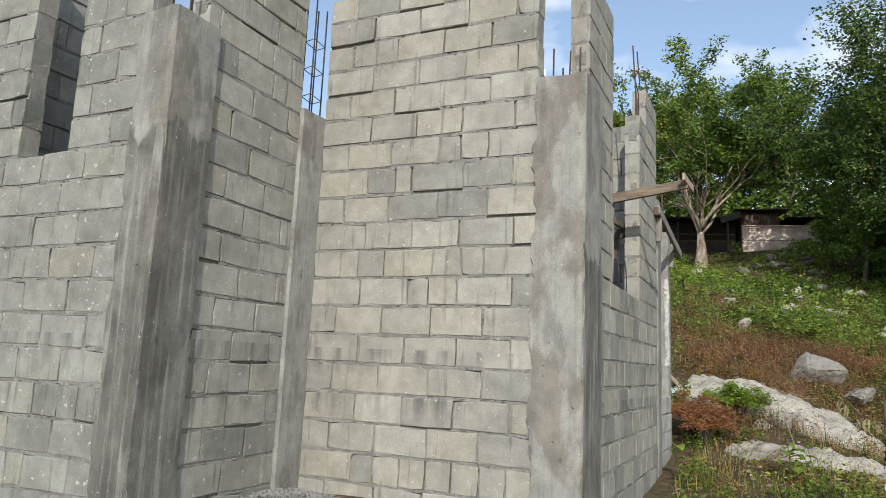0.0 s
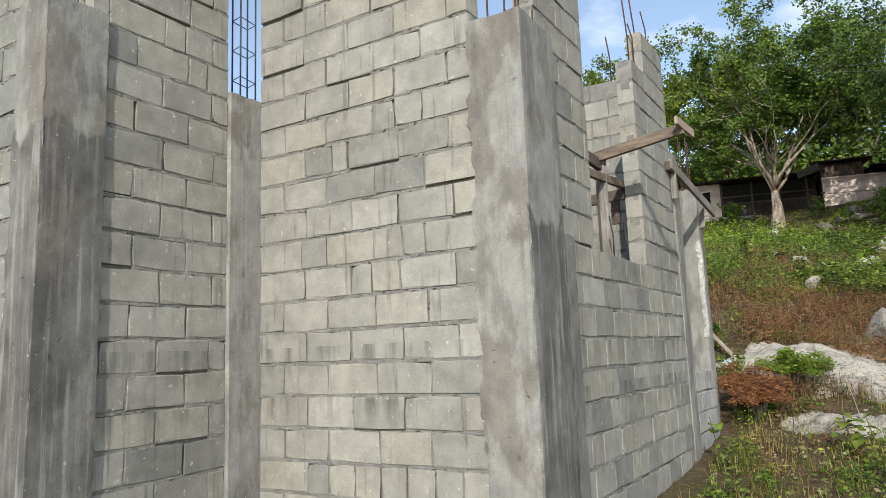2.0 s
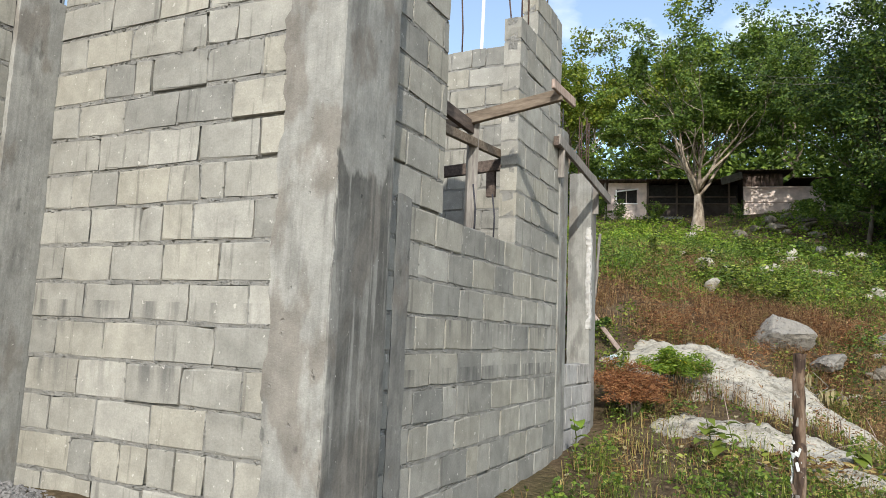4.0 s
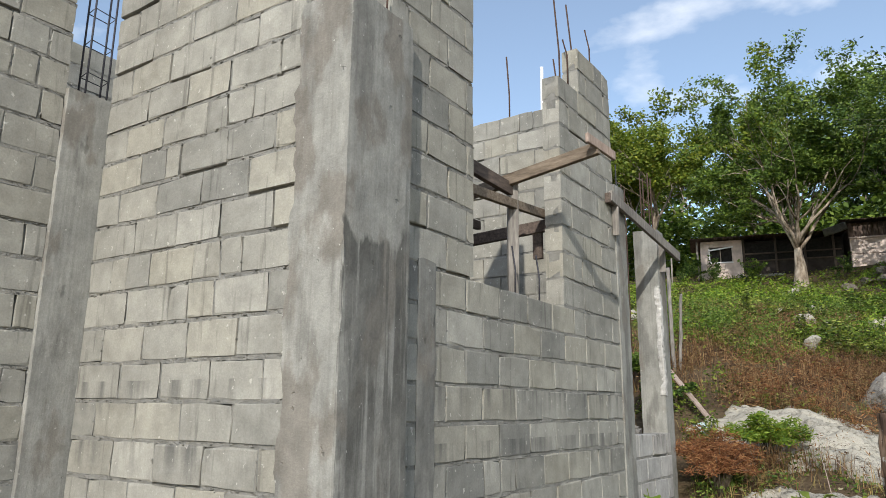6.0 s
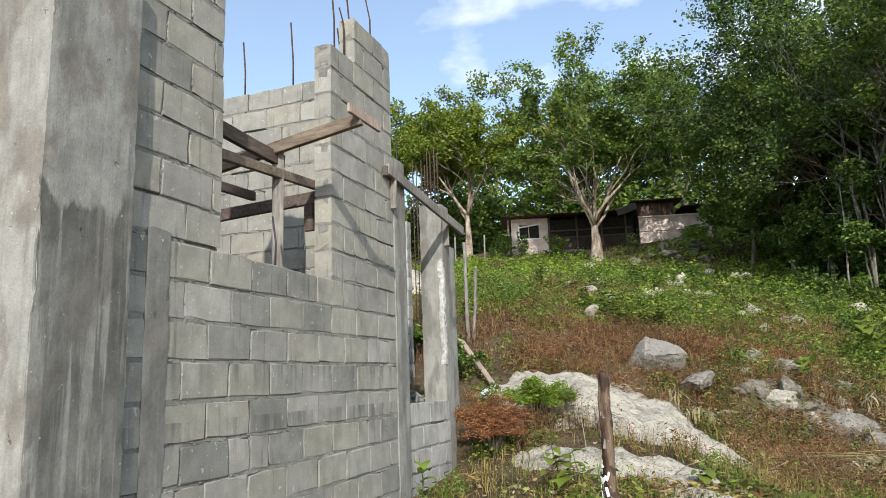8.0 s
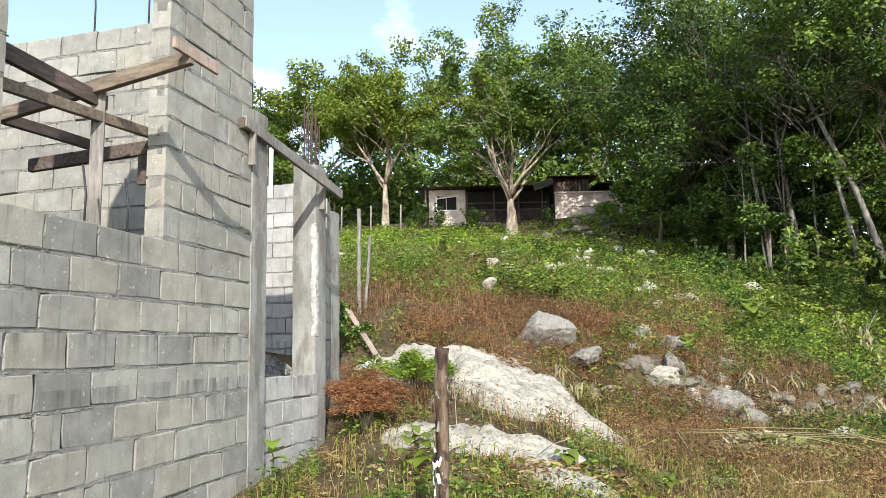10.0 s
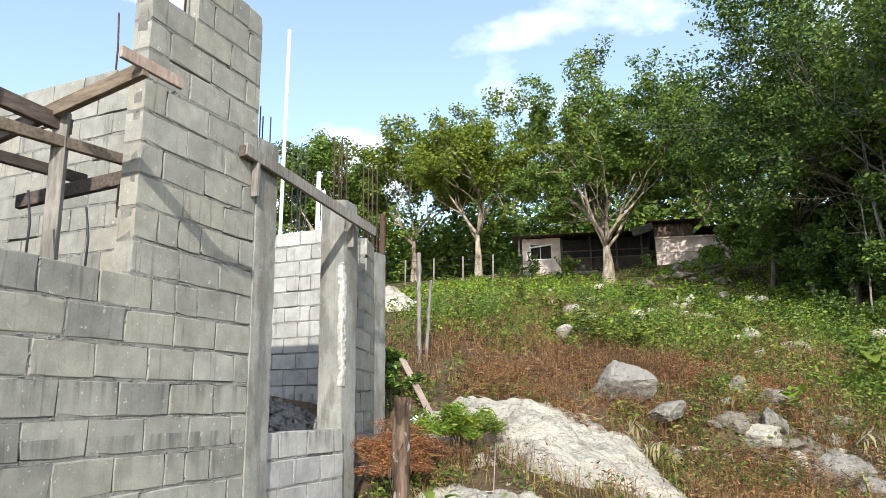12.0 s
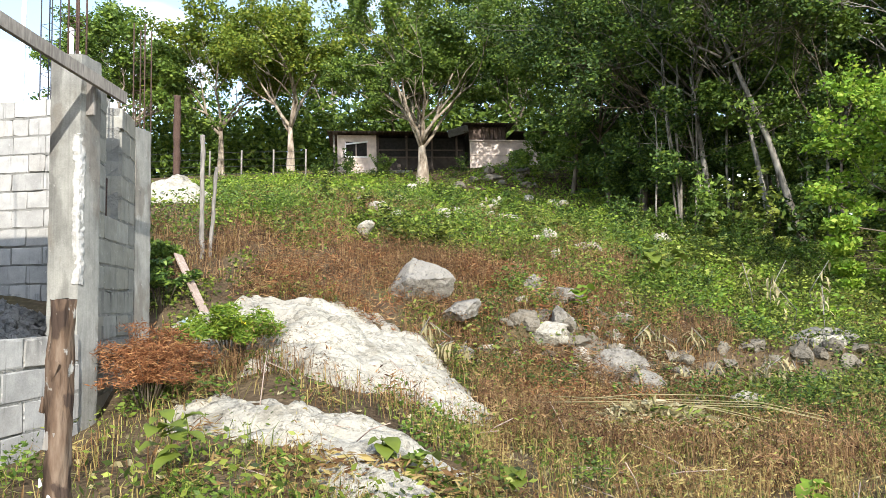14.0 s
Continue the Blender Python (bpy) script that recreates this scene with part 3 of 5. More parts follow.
# low wall between two columns
block_wall("wall_low", "low pale concrete block wall below an opening", (RIGHT_X - 0.03, 8.70, 0), 90, 1.19, 1.18 - 5 * PITCH_Z, 1.18, 0.2, 0.205, material=M_BLOCK_NEW, seed=13)
# wall behind the second column, with a narrow slit
block_wall("wall_end", "grey concrete block wall with a narrow open-topped window", (-1.275, 10.0, 0), 108.5, 1.54, 2.175 - 9 * PITCH_Z, 2.175 + 5 * PITCH_Z, 0.1, 0.205,
           tops=[(0.53, 1.03, 2.175)], seed=17)
# inner walls
block_wall("wall_inner", "pale concrete block wall inside the room", (-5.6, 8.45, 0), 0, 4.26, 4.46 - 20 * PITCH_Z, 4.46, 0.1, 0.205, seed=19)
block_wall("wall_back", "sunlit pale concrete block wall of the back room", (-7.0, 12.3, 0), 0, 4.3, 3.83 - 16 * PITCH_Z, 3.83, 0.1, 0.205, material=M_BLOCK_NEW, seed=23)
block_wall("wall_side_room", "shaded concrete block wall seen through the opening", (-5.15, 3.25, 0), 90, 2.6, 2.755 - 12 * PITCH_Z, 4.7, 0.1, 0.205, seed=29)


# ---------- columns ----------
def rebar_cage(parent, x, y, z0, z1, w, d, material, stirrups=(), lean=0.0, bars=4, r=0.006):
    for i in range(bars):
        px, py = x + (w if i % 2 else -w) / 2, y + (d if i // 2 else -d) / 2
        rise = z1 - (0.13 * i % 0.11)
        tube("rebar", [(px, py, z0), (px + lean * 0.5, py, (z0 + rise) / 2), (px + lean * 1.2, py + lean * 0.4, rise)], r, material, parent, 5)
    for z in stirrups:
        k = lean * (z - z0) / max(0.1, z1 - z0)
        ring = [(x - w / 2 + k, y - d / 2, z), (x + w / 2 + k, y - d / 2, z + 0.015), (x + w / 2 + k, y + d / 2, z), (x - w / 2 + k, y + d / 2, z - 0.01), (x - w / 2 + k, y - d / 2, z)]
        tube("stirrup", ring, 0.004, material, parent, 5)


def column(label, x0, x1, y0, y1, z0, z1, seed, edge=0.0, material=None):
    root = empty("concrete_column", label, "column", "cast columns of the shell", ((x0 + x1) / 2, (y0 + y1) / 2, z0))
    bm = rough_box(x0 - root.location.x, x1 - root.location.x, y0 - root.location.y, y1 - root.location.y, 0, z1 - z0, 0.05, 0.0035, seed, edge)
    part("shaft", bm, material or M_CONCRETE, root)
    return root


c1 = column("damp-streaked cast concrete corner column with rebar stubs", -3.64, -3.325, 3.015, 3.40, 0.2, 3.62, 1.0, 0.03, M_CONCRETE_STAINED)
rebar_cage(c1, 0, 0.05, 3.3, 3.75, 0.16, 0.16, M_RUST, (3.42,), r=0.008)
c2 = column("cast concrete column in the inner corner with tall rebar", -3.52, -3.325, 4.36, 4.78, 0.2, 3.42, 2.0, 0.0)
rebar_cage(c2, 0.0, 0.0, 3.15, 4.25, 0.09, 0.15, M_STEEL, (3.38, 3.62, 3.86), r=0.007)
c3 = column("streaked cast concrete corner column with rebar stubs", -1.495, -1.125, 4.628, 5.15, 0.0, 3.52, 3.0, 0.045, M_CONCRETE_STREAKED)
rebar_cage(c3, 0.0, 0.02, 3.4, 3.80, 0.2, 0.26, M_RUST, (), bars=4, r=0.007)
for i in range(3):
    tube("rebar", [(0.02 + i * 0.05, -0.12 + i * 0.1, 3.4), (0.03 + i * 0.05, -0.12 + i * 0.1, 3.76 - 0.05 * i)], 0.006, M_RUST, c3, 5)
c4 = column("slim cast concrete column beside the opening", -1.37, -1.188, 8.432, 8.70, 0.1, 3.50, 4.0)
rebar_cage(c4, 0, 0, 3.2, 3.72, 0.08, 0.14, M_STEEL, ())
c5 = column("cast concrete column with a crumbling aggregate edge", -1.53, -1.262, 9.90, 10.16, 0.1, 3.38, 5.0)
rebar_cage(c5, 0.0, 0.0, 3.0, 4.0, 0.09, 0.1, M_RUST, (3.5, 3.56, 3.62), r=0.008)
aggr = rough_box(0.080, 0.140, -0.138, -0.07, 1.45, 2.65, 0.014, 0.018, 8.0)
part("crumbled_edge", aggr, M_AGGREGATE, c5, "rough exposed pale aggregate")
c6 = column("short cast concrete column at the wall's end", -1.98, -1.755, 11.46, 11.74, 0.3, 3.2, 6.0)
rebar_cage(c6, 0, 0, 2.7, 3.12, 0.12, 0.16, M_RUST, ())
tube("rebar", [(0.33, -0.95, 1.8), (0.335, -0.95, 2.22)], 0.007, M_RUST, c6, 5)
# worn pale arrises of the corner columns
for col, x, y, z0, z1, sd in ((c1, 0.1505, -0.1860, 0.3, 3.35, 11.0), (c3, 0.1775, -0.2545, 0.1, 3.45, 12.0)):
    part("worn_edge", rough_box(x - 0.010, x + 0.004, y - 0.004, y + 0.010, z0, z1, 0.012, 0.006, sd), M_CONCRETE, col, "pale worn column edge")
# cast strip below the window
strip_bm = rough_box(-0.06, 0.006, -0.088, 0.088, 0, 2.17, 0.04, 0.004, 7.0)
strip = empty("concrete_strip", "dark damp cast concrete strip in the wall", "column", "", (RIGHT_X, 5.41, 0.05))
part("strip", strip_bm, M_DAMP, strip)


# ---------- timber, bars and pipes ----------
def plank(name, a, b, width, thick, material, label, category="plank", roll=0.0):
    """A sawn board from a to b."""
    a, b = Vector(a), Vector(b)
    ln = (b - a).length
    bm = box_bm(width, thick, ln, 0.003)
    for v in bm.verts:
        v.co += noise.noise_vector(v.co * 5 + a) * 0.003
    me = bpy.data.meshes.new(name)
    bmesh.ops.subdivide_edges(bm, edges=[e for e in bm.edges if abs(e.verts[0].co.z - e.verts[1].co.z) > ln * 0.5], cuts=5)
    for v in bm.verts:
        v.co.y += 0.006 * noise.noise((v.co.z * 1.5, a.x, a.y))
    bm.to_mesh(me)
    bm.free()
    me.materials.append(material)
    ob = new(name, me)
    d = (b - a).normalized()
    ob.matrix_world = Matrix.Translation(a) @ d.to_track_quat("Z", "Y").to_matrix().to_4x4() @ pose(0, 0, 0, 0, 0, roll)
    return tagged(ob, label, category)


plank("wooden_plank", (-2.5, 6.86, 2.99), (-0.68, 6.76, 3.22), 0.09, 0.045, M_WOOD, "brown sawn plank jutting out of the window opening", roll=90)
plank("wooden_plank", (-0.70, 6.60, 3.255), (-0.66, 7.02, 3.235), 0.07, 0.025, M_PLANK_PALE, "short pale board across a plank's end", roll=90)
plank("wooden_plank", (-1.46, 5.7, 3.12), (-1.43, 6.92, 3.06), 0.045, 0.10, M_WOOD_DARK, "dark wet plank fixed to a wooden prop")
plank("wooden_plank", (-1.40, 5.75, 2.86), (-1.40, 7.42, 2.98), 0.07, 0.04, M_WOOD, "thin brown plank laid across the window opening", roll=90)
plank("wooden_plank", (-2.28, 5.8, 3.0), (-2.28, 7.76, 3.09), 0.045, 0.08, M_WOOD_DARK, "dark plank reaching into the room")
plank("wooden_plank", (-2.45, 7.36, 2.83), (-1.36, 7.42, 2.90), 0.10, 0.045, M_WOOD_DARK, "dark plank against the window pier", roll=90)
plank("wooden_block", (-1.50, 7.42, 2.62), (-1.50, 7.42, 2.86), 0.08, 0.04, M_WOOD_DARK, "short dark wooden hanger below a plank", "wood block")
plank("wooden_prop", (-1.46, 6.90, 0.8), (-1.43, 6.86, 3.14), 0.08, 0.08, M_WOOD_GREY, "grey squared timber prop standing inside the window", "prop")
plank("lintel_board", (-1.15, 8.22, 3.32), (-1.14, 10.30, 3.12), 0.035, 0.10, M_WOOD_GREY, "grey formwork board nailed across the opening", "plank")
plank("wooden_block", (-1.17, 8.20, 3.30), (-1.17, 8.46, 3.31), 0.05, 0.09, M_WOOD_DARK, "dark wooden cleat nailed to the wall", "wood block")
plank("wooden_block", (-1.165, 8.38, 2.98), (-1.165, 8.38, 3.36), 0.06, 0.03, M_WOOD_GREY, "short grey board nailed upright to the column", "wood block")
plank("wooden_block", (-1.245, 9.98, 2.9), (-1.245, 9.98, 3.22), 0.09, 0.03, M_WOOD_GREY, "short grey board nailed upright to the column", "wood block")
for y in (6.62, 7.0, 7.30):
    d = empty("rebar_stub", "thin dark steel bar standing in the sill", "rebar", "bars in the window sill", (-1.29, y, 2.17))
    tube("bar", [(0, 0, -0.05), (0.005, 0, 0.2), (-0.01, -0.02, 0.38)], 0.007, M_STEEL, d, 6)
for x, y, z, top in ((-2.95, 8.52, 4.44, 5.1), (-2.35, 8.52, 4.44, 5.2), (-1.78, 8.5, 4.44, 5.0)):
    d = empty("rebar_stub", "thin rusted steel bar rising from the wall top", "rebar", "bars on the inner wall", (x, y, z))
    tube("bar", [(0, 0, -0.1), (0.0, 0, 0.3), (-0.03, 0, top - z)], 0.009, M_RUST, d, 6)
for y, z, top in ((7.45, 4.15, 5.0), (7.62, 4.2, 4.65), (7.72, 4.3, 5.05), (8.15, 4.5, 5.0)):
    d = empty("rebar_stub", "thin rusted steel bar rising from the window pier", "rebar", "bars on the pier", (-1.27, y, z))
    tube("bar", [(0, 0, -0.2), (0.0, 0, 0.3), (-0.03, -0.02, top - z)], 0.008, M_RUST, d, 6)
pole = empty("white_pipe", "tall white plastic pipe rising behind the wall", "pipe", "", (-3.92, 12.5, 0.8))
tube("pipe", [(0, 0, 0), (0.01, 0, 3), (0.05, 0, 6.4)], 0.028, M_PVC, pole, 10)
for dx, top in ((0, 4.75), (0.09, 4.45)):
    p = empty("white_pipe", "short white plastic pipe above the wall top", "pipe", "", (-3.28 + dx, 12.5, 0.8))
    tube("pipe", [(0, 0, 0), (0.01, 0, 2), (0.02, 0, top - 0.8)], 0.032, M_PVC, p, 10)
for x, y, top, mat in ((-4.15, 13.3, 5.6, M_STEEL), (-4.75, 12.9, 4.9, M_RUST), (-3.0, 13.6, 5.2, M_RUST)):
    g = empty("rebar_cage", "upright tied steel reinforcement cage", "rebar cage", "cages behind the wall", (x, y, 0.9))
    rebar_cage(g, 0, 0, 0.4, top - 0.9, 0.16, 0.16, mat, [1.6 + 0.22 * i for i in range(int((top - 2.6) / 0.22))], r=0.009)


# ---------- rocks ----------
def outcrop(name, label, cx, cy, half_x, half_y, turn, rise, seed, material=None, res=0.04, tilt=0.0, kind="rock"):
    """A slab of bedrock that breaks out of the slope; its skirt runs under the soil."""
    material = material or M_ROCK
    n, m = int(half_x * 2.6 / res), int(half_y * 2.6 / res)
    us, vs = np.linspace(-1.3, 1.3, n), np.linspace(-1.3, 1.3, m)
    ca, sa = math.cos(radians(turn)), math.sin(radians(turn))
    gu, gv = np.meshgrid(us, vs)
    lx, ly = gu * half_x, gv * half_y
    wx, wy = cx + lx * ca - ly * sa, cy + lx * sa + ly * ca
    gz = heights(wx, wy)
    verts = []
    for u, v, x, y, z in zip(gu.ravel(), gv.ravel(), wx.ravel(), wy.ravel(), gz.ravel()):
        r = math.hypot(u, v) + 0.28 * noise.noise((x * 1.7 + seed, y * 1.7, seed)) + 0.14 * noise.noise((x * 5, y * 5 + seed, seed))
        h = max(0.0, 1 - r) ** 0.55 if r < 1 else -(r - 1) * 1.6
        rough = 0.08 * noise.noise((x * 3, y * 3, seed)) + 0.03 * noise.noise((x * 8, y * 8, seed)) + 0.012 * noise.noise((x * 21, y * 21, seed))
        crease = abs(noise.noise((x * 2.6 + y * 1.4, y * 2.6 - x * 1.4, seed + 9)))
        rough -= 0.07 * max(0.0, 1 - crease / 0.10)
        step = 0.06 * (math.floor(4 * (h + noise.noise((x * 2, y * 2, seed + 4)))) / 4)
        verts.append((x - cx, y - cy, z - 0.02 + rise * h + (rough + step) * (1 if r < 1.05 else 0) + tilt * u * max(0, h)))
    faces = [(j * n + i, j * n + i + 1, (j + 1) * n + i + 1, (j + 1) * n + i) for j in range(m - 1) for i in range(n - 1)]
    ob = new(name, soup(name, verts, faces, material, True))
    ob.location = (cx, cy, 0)
    return tagged(ob, label, kind)


def boulder_mesh(seed, material, sub=3):
    bm = bmesh.new()
    bmesh.ops.create_icosphere(bm, subdivisions=sub, radius=1)
    off = Vector((seed * 3.1, seed * 1.7, seed))
    pr = random.Random(seed * 31)
    planes = [(Vector((pr.gauss(0, 1), pr.gauss(0, 1), pr.gauss(0, 1))).normalized(), pr.uniform(0.45, 0.8)) for i in range(12)]
    for v in bm.verts:
        p = v.co.copy()
        for d, lim in planes:
            over = p.dot(d) - lim
            if over > 0:
                p -= d * over * 0.95
        p *= 1 + 0.14 * noise.noise(p * 1.6 + off) + 0.10 * noise.noise(p * 4 + off) + 0.06 * noise.noise(p * 11 + off)
        v.co = p
    me = bpy.data.meshes.new("boulder")
    bm.to_mesh(me)
    bm.free()
    me.materials.append(material)
    return me


def boulder(label, x, y, size, seed, material=None, z=None, turn=0.0, sub=4, name="boulder", group="", mesh=None):
    ob = new(name, mesh or boulder_mesh(seed, material or M_ROCK_GREY, sub))
    ob.matrix_world = pose(x, y, (height(x, y) if z is None else z) + size[2] * 0.3, 0, 0, turn) @ Matrix.Diagonal((*size, 1))
    return tagged(ob, label, "rock", group)


OUTCROPS = [("broad white limestone slab breaking out of the slope", 0.15, 11.9, 1.75, 1.2, -27, 0.30, 1.0),
            ("white limestone slab crossed by dry runners", 1.0, 11.45, 1.0, 0.55, -28, 0.20, 2.0),
            ("low pale limestone slab among weeds", 0.75, 9.6, 1.35, 0.42, -14, 0.09, 3.0),
            ("small white limestone knob in the grass", 1.35, 8.9, 0.5, 0.22, -25, 0.12, 4.0),
            ("white limestone bank at the top of the slope", -5.3, 18.7, 0.8, 0.6, 10, 0.55, 5.0),
            ("broken pale limestone ledge on the slope", 2.5, 14.15, 0.35, 0.16, -10, 0.04, 6.0),
            ("dark stained limestone ledge on the slope", 3.2, 13.85, 0.8, 0.2, 4, 0.03, 7.0),
            ("crumbling limestone bed between dry weeds", 2.75, 14.9, 0.5, 0.45, 20, 0.1, 8.0)]
for i, (label, *nums) in enumerate(OUTCROPS):
    outcrop("rock_outcrop", label, *nums, M_ROCK_SHADED if i in (5, 6, 7) else M_ROCK)
boulder("large grey-white limestone boulder on the slope", 0.60, 14.2, (0.56, 0.36, 0.50), 3, turn=-25)
boulder("rounded grey limestone boulder beside a larger one", 1.28, 13.6, (0.27, 0.21, 0.19), 33, z=1.2, turn=20)
boulder("pale squared limestone lump below the boulders", 1.35, 13.0, (0.2, 0.16, 0.16), 7, M_ROCK_GREY, turn=10)
boulder("split white limestone block on the ledge", 2.35, 13.85, (0.42, 0.2, 0.2), 9, M_ROCK, turn=-24)
boulder("tilted white limestone block on the ledge", 2.52, 13.95, (0.17, 0.14, 0.24), 11, M_ROCK_GREY, turn=40)
boulder("lichened limestone block in the ledge", 3.15, 13.6, (0.40, 0.22, 0.34), 13, M_ROCK_GREY, turn=-10)
boulder("grey limestone block on the terrace", 2.6, 14.95, (0.32, 0.24, 0.26), 15, turn=15)
boulder("grey limestone block half buried in weeds", 3.3, 14.7, (0.2, 0.18, 0.2), 17, turn=50)
boulder("pale limestone block in dry grass", 4.5, 12.9, (0.3, 0.2, 0.16), 19, M_ROCK, turn=-20)
boulder("flat grey limestone slab at the ledge's end", 5.8, 14.9, (0.6, 0.3, 0.16), 21, turn=-15)
boulder("white limestone block at the ledge's end", 5.85, 14.5, (0.2, 0.16, 0.16), 23, M_ROCK, turn=-15)
boulder("flat white stone in green weeds", 5.4, 24.4, (0.5, 0.3, 0.25), 25, M_ROCK)
boulder("long pale stone in dry grass", 3.1, 19.1, (0.6, 0.35, 0.2), 27, M_ROCK, turn=-30)
boulder("cracked grey limestone lump above the ledge", 2.15, 15.2, (0.26, 0.2, 0.24), 29, turn=70)
boulder("white limestone wedge leaning on the ledge", 2.75, 13.75, (0.22, 0.13, 0.26), 35, M_ROCK, turn=-50)
boulder("yellowish limestone lump below the ledge", 3.35, 13.35, (0.34, 0.2, 0.24), 37, M_ROCK_GREY, turn=12)
# ledge stones in the darkened rock, shade included in the colour
LEDGE = [boulder_mesh(60 + i, M_ROCK_SHADED, 3) for i in range(4)]
rl = random.Random(77)
for i in range(56):
    x = 1.5 + 4.8 * i / 56 + rl.gauss(0, 0.1)
    y = 13.80 + 0.12 * math.sin(x * 3) + 0.3 * max(0, x - 4) + rl.gauss(0, 0.10)
    k = rl.uniform(0.04, 0.13)
    boulder("angular shade-toned limestone piece of the ledge", x, y, (k * rl.uniform(1, 1.7), k, k * rl.uniform(0.8, 1.3)), i, turn=rl.uniform(0, 180), name="ledge_stone", group="stones of the ledge", mesh=LEDGE[i % 4])
STONES = [boulder_mesh(40 + i, M_ROCK, 2) for i in range(5)]
rs = random.Random(5)
SEEN = [(-1.6, 19.7), (-1.04, 18.7), (-0.9, 18.6), (-0.41, 17.9), (-0.26, 20.9), (0.32, 19.0), (1.39, 21.3), (1.8, 31.4), (3.07, 30.9), (0.16, 29.0), (-3.0, 33.3), (-4.4, 30.4), (2.0, 21.6), (2.7, 30.5), (0.9, 28.2)]
for i in range(74):
    if i < len(SEEN):
        x, y = SEEN[i]
        s = rs.uniform(0.13, 0.2) * (1.5 if y > 27 else 1)
    elif i < 44:
        x = rs.uniform(-1.5, 4.2)
        y = 24.0 + rs.gauss(0, 4.0)
        s = rs.uniform(0.08, 0.2)
    else:
        x, y, s = rs.uniform(1.4, 4.2), rs.uniform(12.8, 15.6), rs.uniform(0.04, 0.12)
    boulder("small white limestone stone in the weeds", x, y, (s * rs.uniform(0.9, 1.5), s, s * rs.uniform(0.7, 1.1)), i, z=height(x, y) + (0.14 if i < 44 else 0.02), turn=rs.uniform(0, 180), name="stone", group="stones on the slope", mesh=STONES[i % 5])
for i in range(22):
    x, y = 0.7 + rs.gauss(0, 1.2), 35.0 + rs.gauss(0, 0.8)
    k = rs.uniform(0.14, 0.34)
    boulder("grey rubble stone on the weedy mound", x, y, (k * 1.3, k, k * 0.8), i, z=height(x, y) + 0.08, turn=rs.uniform(0, 180), name="stone", group="stones on the mound", mesh=LEDGE[i % 4])

# gravel at the foot of the front wall, rubble in the back room
def heap(name, label, cx, cy, rx, ry, rise, count, size, seed, base=None):
    rnd = random.Random(seed)
    bm_verts, faces = [], []
    shapes = [(1, 0, 0), (-1, 0, 0), (0, 1, 0), (0, -1, 0), (0, 0, 1), (0, 0, -1)]
    tris = [(0, 2, 4), (2, 1, 4), (1, 3, 4), (3, 0, 4), (2, 0, 5), (1, 2, 5), (3, 1, 5), (0, 3, 5)]
    for _ in range(count):
        u, v = rnd.uniform(-1, 1), rnd.uniform(-1, 1)
        if u * u + v * v > 1:
            continue
        x, y = cx + u * rx, cy + v * ry
        z = (height(x, y) if base is None else base) + rise * (1 - u * u - v * v) + rnd.uniform(-0.01, 0.01)
        s = size * rnd.uniform(0.5, 1.5)
        m = Euler((rnd.uniform(0, 6), rnd.uniform(0, 6), rnd.uniform(0, 6))).to_matrix()
        k = len(bm_verts)
        for p in shapes:
            bm_verts.append(tuple(Vector((x, y, z)) + m @ (Vector(p) * s * rnd.uniform(0.7, 1.2))))
        faces += [tuple(k + i for i in t) for t in tris]
    return tagged(new(name, soup(name, bm_verts, faces, M_GRAVEL)), label, "gravel", kind="stuff")


heap("gravel", "grey gravel and mortar rubble at the wall's foot", -2.95, 4.25, 0.8, 0.36, 0.03, 3600, 0.013, 4)
heap("rubble", "grey rubble heaped on the room's floor", -2.3, 10.2, 0.9, 0.9, 0.65, 1500, 0.05, 6, 0.75)
room_floor = box_bm(3.6, 3.6, 0.5, 0.0)
room_me = bpy.data.meshes.new("floor")
room_floor.to_mesh(room_me)
room_floor.free()
room_me.materials.append(M_MORTAR)
floor_ob = new("floor", room_me)
floor_ob.location = (-3.72, 10.42, 0.3)
tagged(floor_ob, "rough earth and concrete floor of the back room", "floor", kind="structure")


# ---------- trees ----------
def grow(rnd, start, way, length, radius, depth, out, tips, spread, bend, kids):
    """Branches as tapered polylines; tips collects points where leaves sit."""
    path, radii = [start.copy()], [radius]
    p, d = start.copy(), way.normalized()
    steps = 5
    for i in range(steps):
        d = (d + Vector((rnd.gauss(0, bend), rnd.gauss(0, bend), rnd.gauss(0.02, bend * 0.6)))).normalized()
        p = p + d * length / steps
        path.append(p.copy())
        radii.append(radius * (1 - 0.62 * (i + 1) / steps))
    out.append((path, radii))
    if depth == 0:
        tips += path[2:]
        return
    if depth == 1:
        tips += path[4:]
    for i in range(kids):
        k = rnd.randrange(2, steps + 1)
        axis = noise_axis(rnd)
        w = (d + axis * spread * rnd.uniform(0.6, 1.2)).normalized()
        grow(rnd, path[k], w, length * rnd.uniform(0.5, 0.8), radii[k] * 0.8, depth - 1, out, tips, spread, bend, kids)


def noise_axis(rnd):
    return Vector((rnd.gauss(0, 1), rnd.gauss(0, 1), rnd.gauss(0.15, 0.7))).normalized()


def leaf_quads(tips, count, scatter, size, seed, aspect=0.6, droop=0.3):
    """Loose leaf quads scattered in clumps round the tips."""
    g = np.random.default_rng(seed)
    t = np.array([tuple(p) for p in tips])
    way = g.normal(0, 1, (count, 3))
    way /= np.linalg.norm(way, axis=1)[:, None]
    reach = scatter * g.uniform(0, 1, count) ** 0.6
    c = t[g.integers(0, len(t), count)] + way * reach[:, None] * np.array([1.2, 1.2, 0.65])
    return cards(g, c, size, aspect, droop, 0.75)


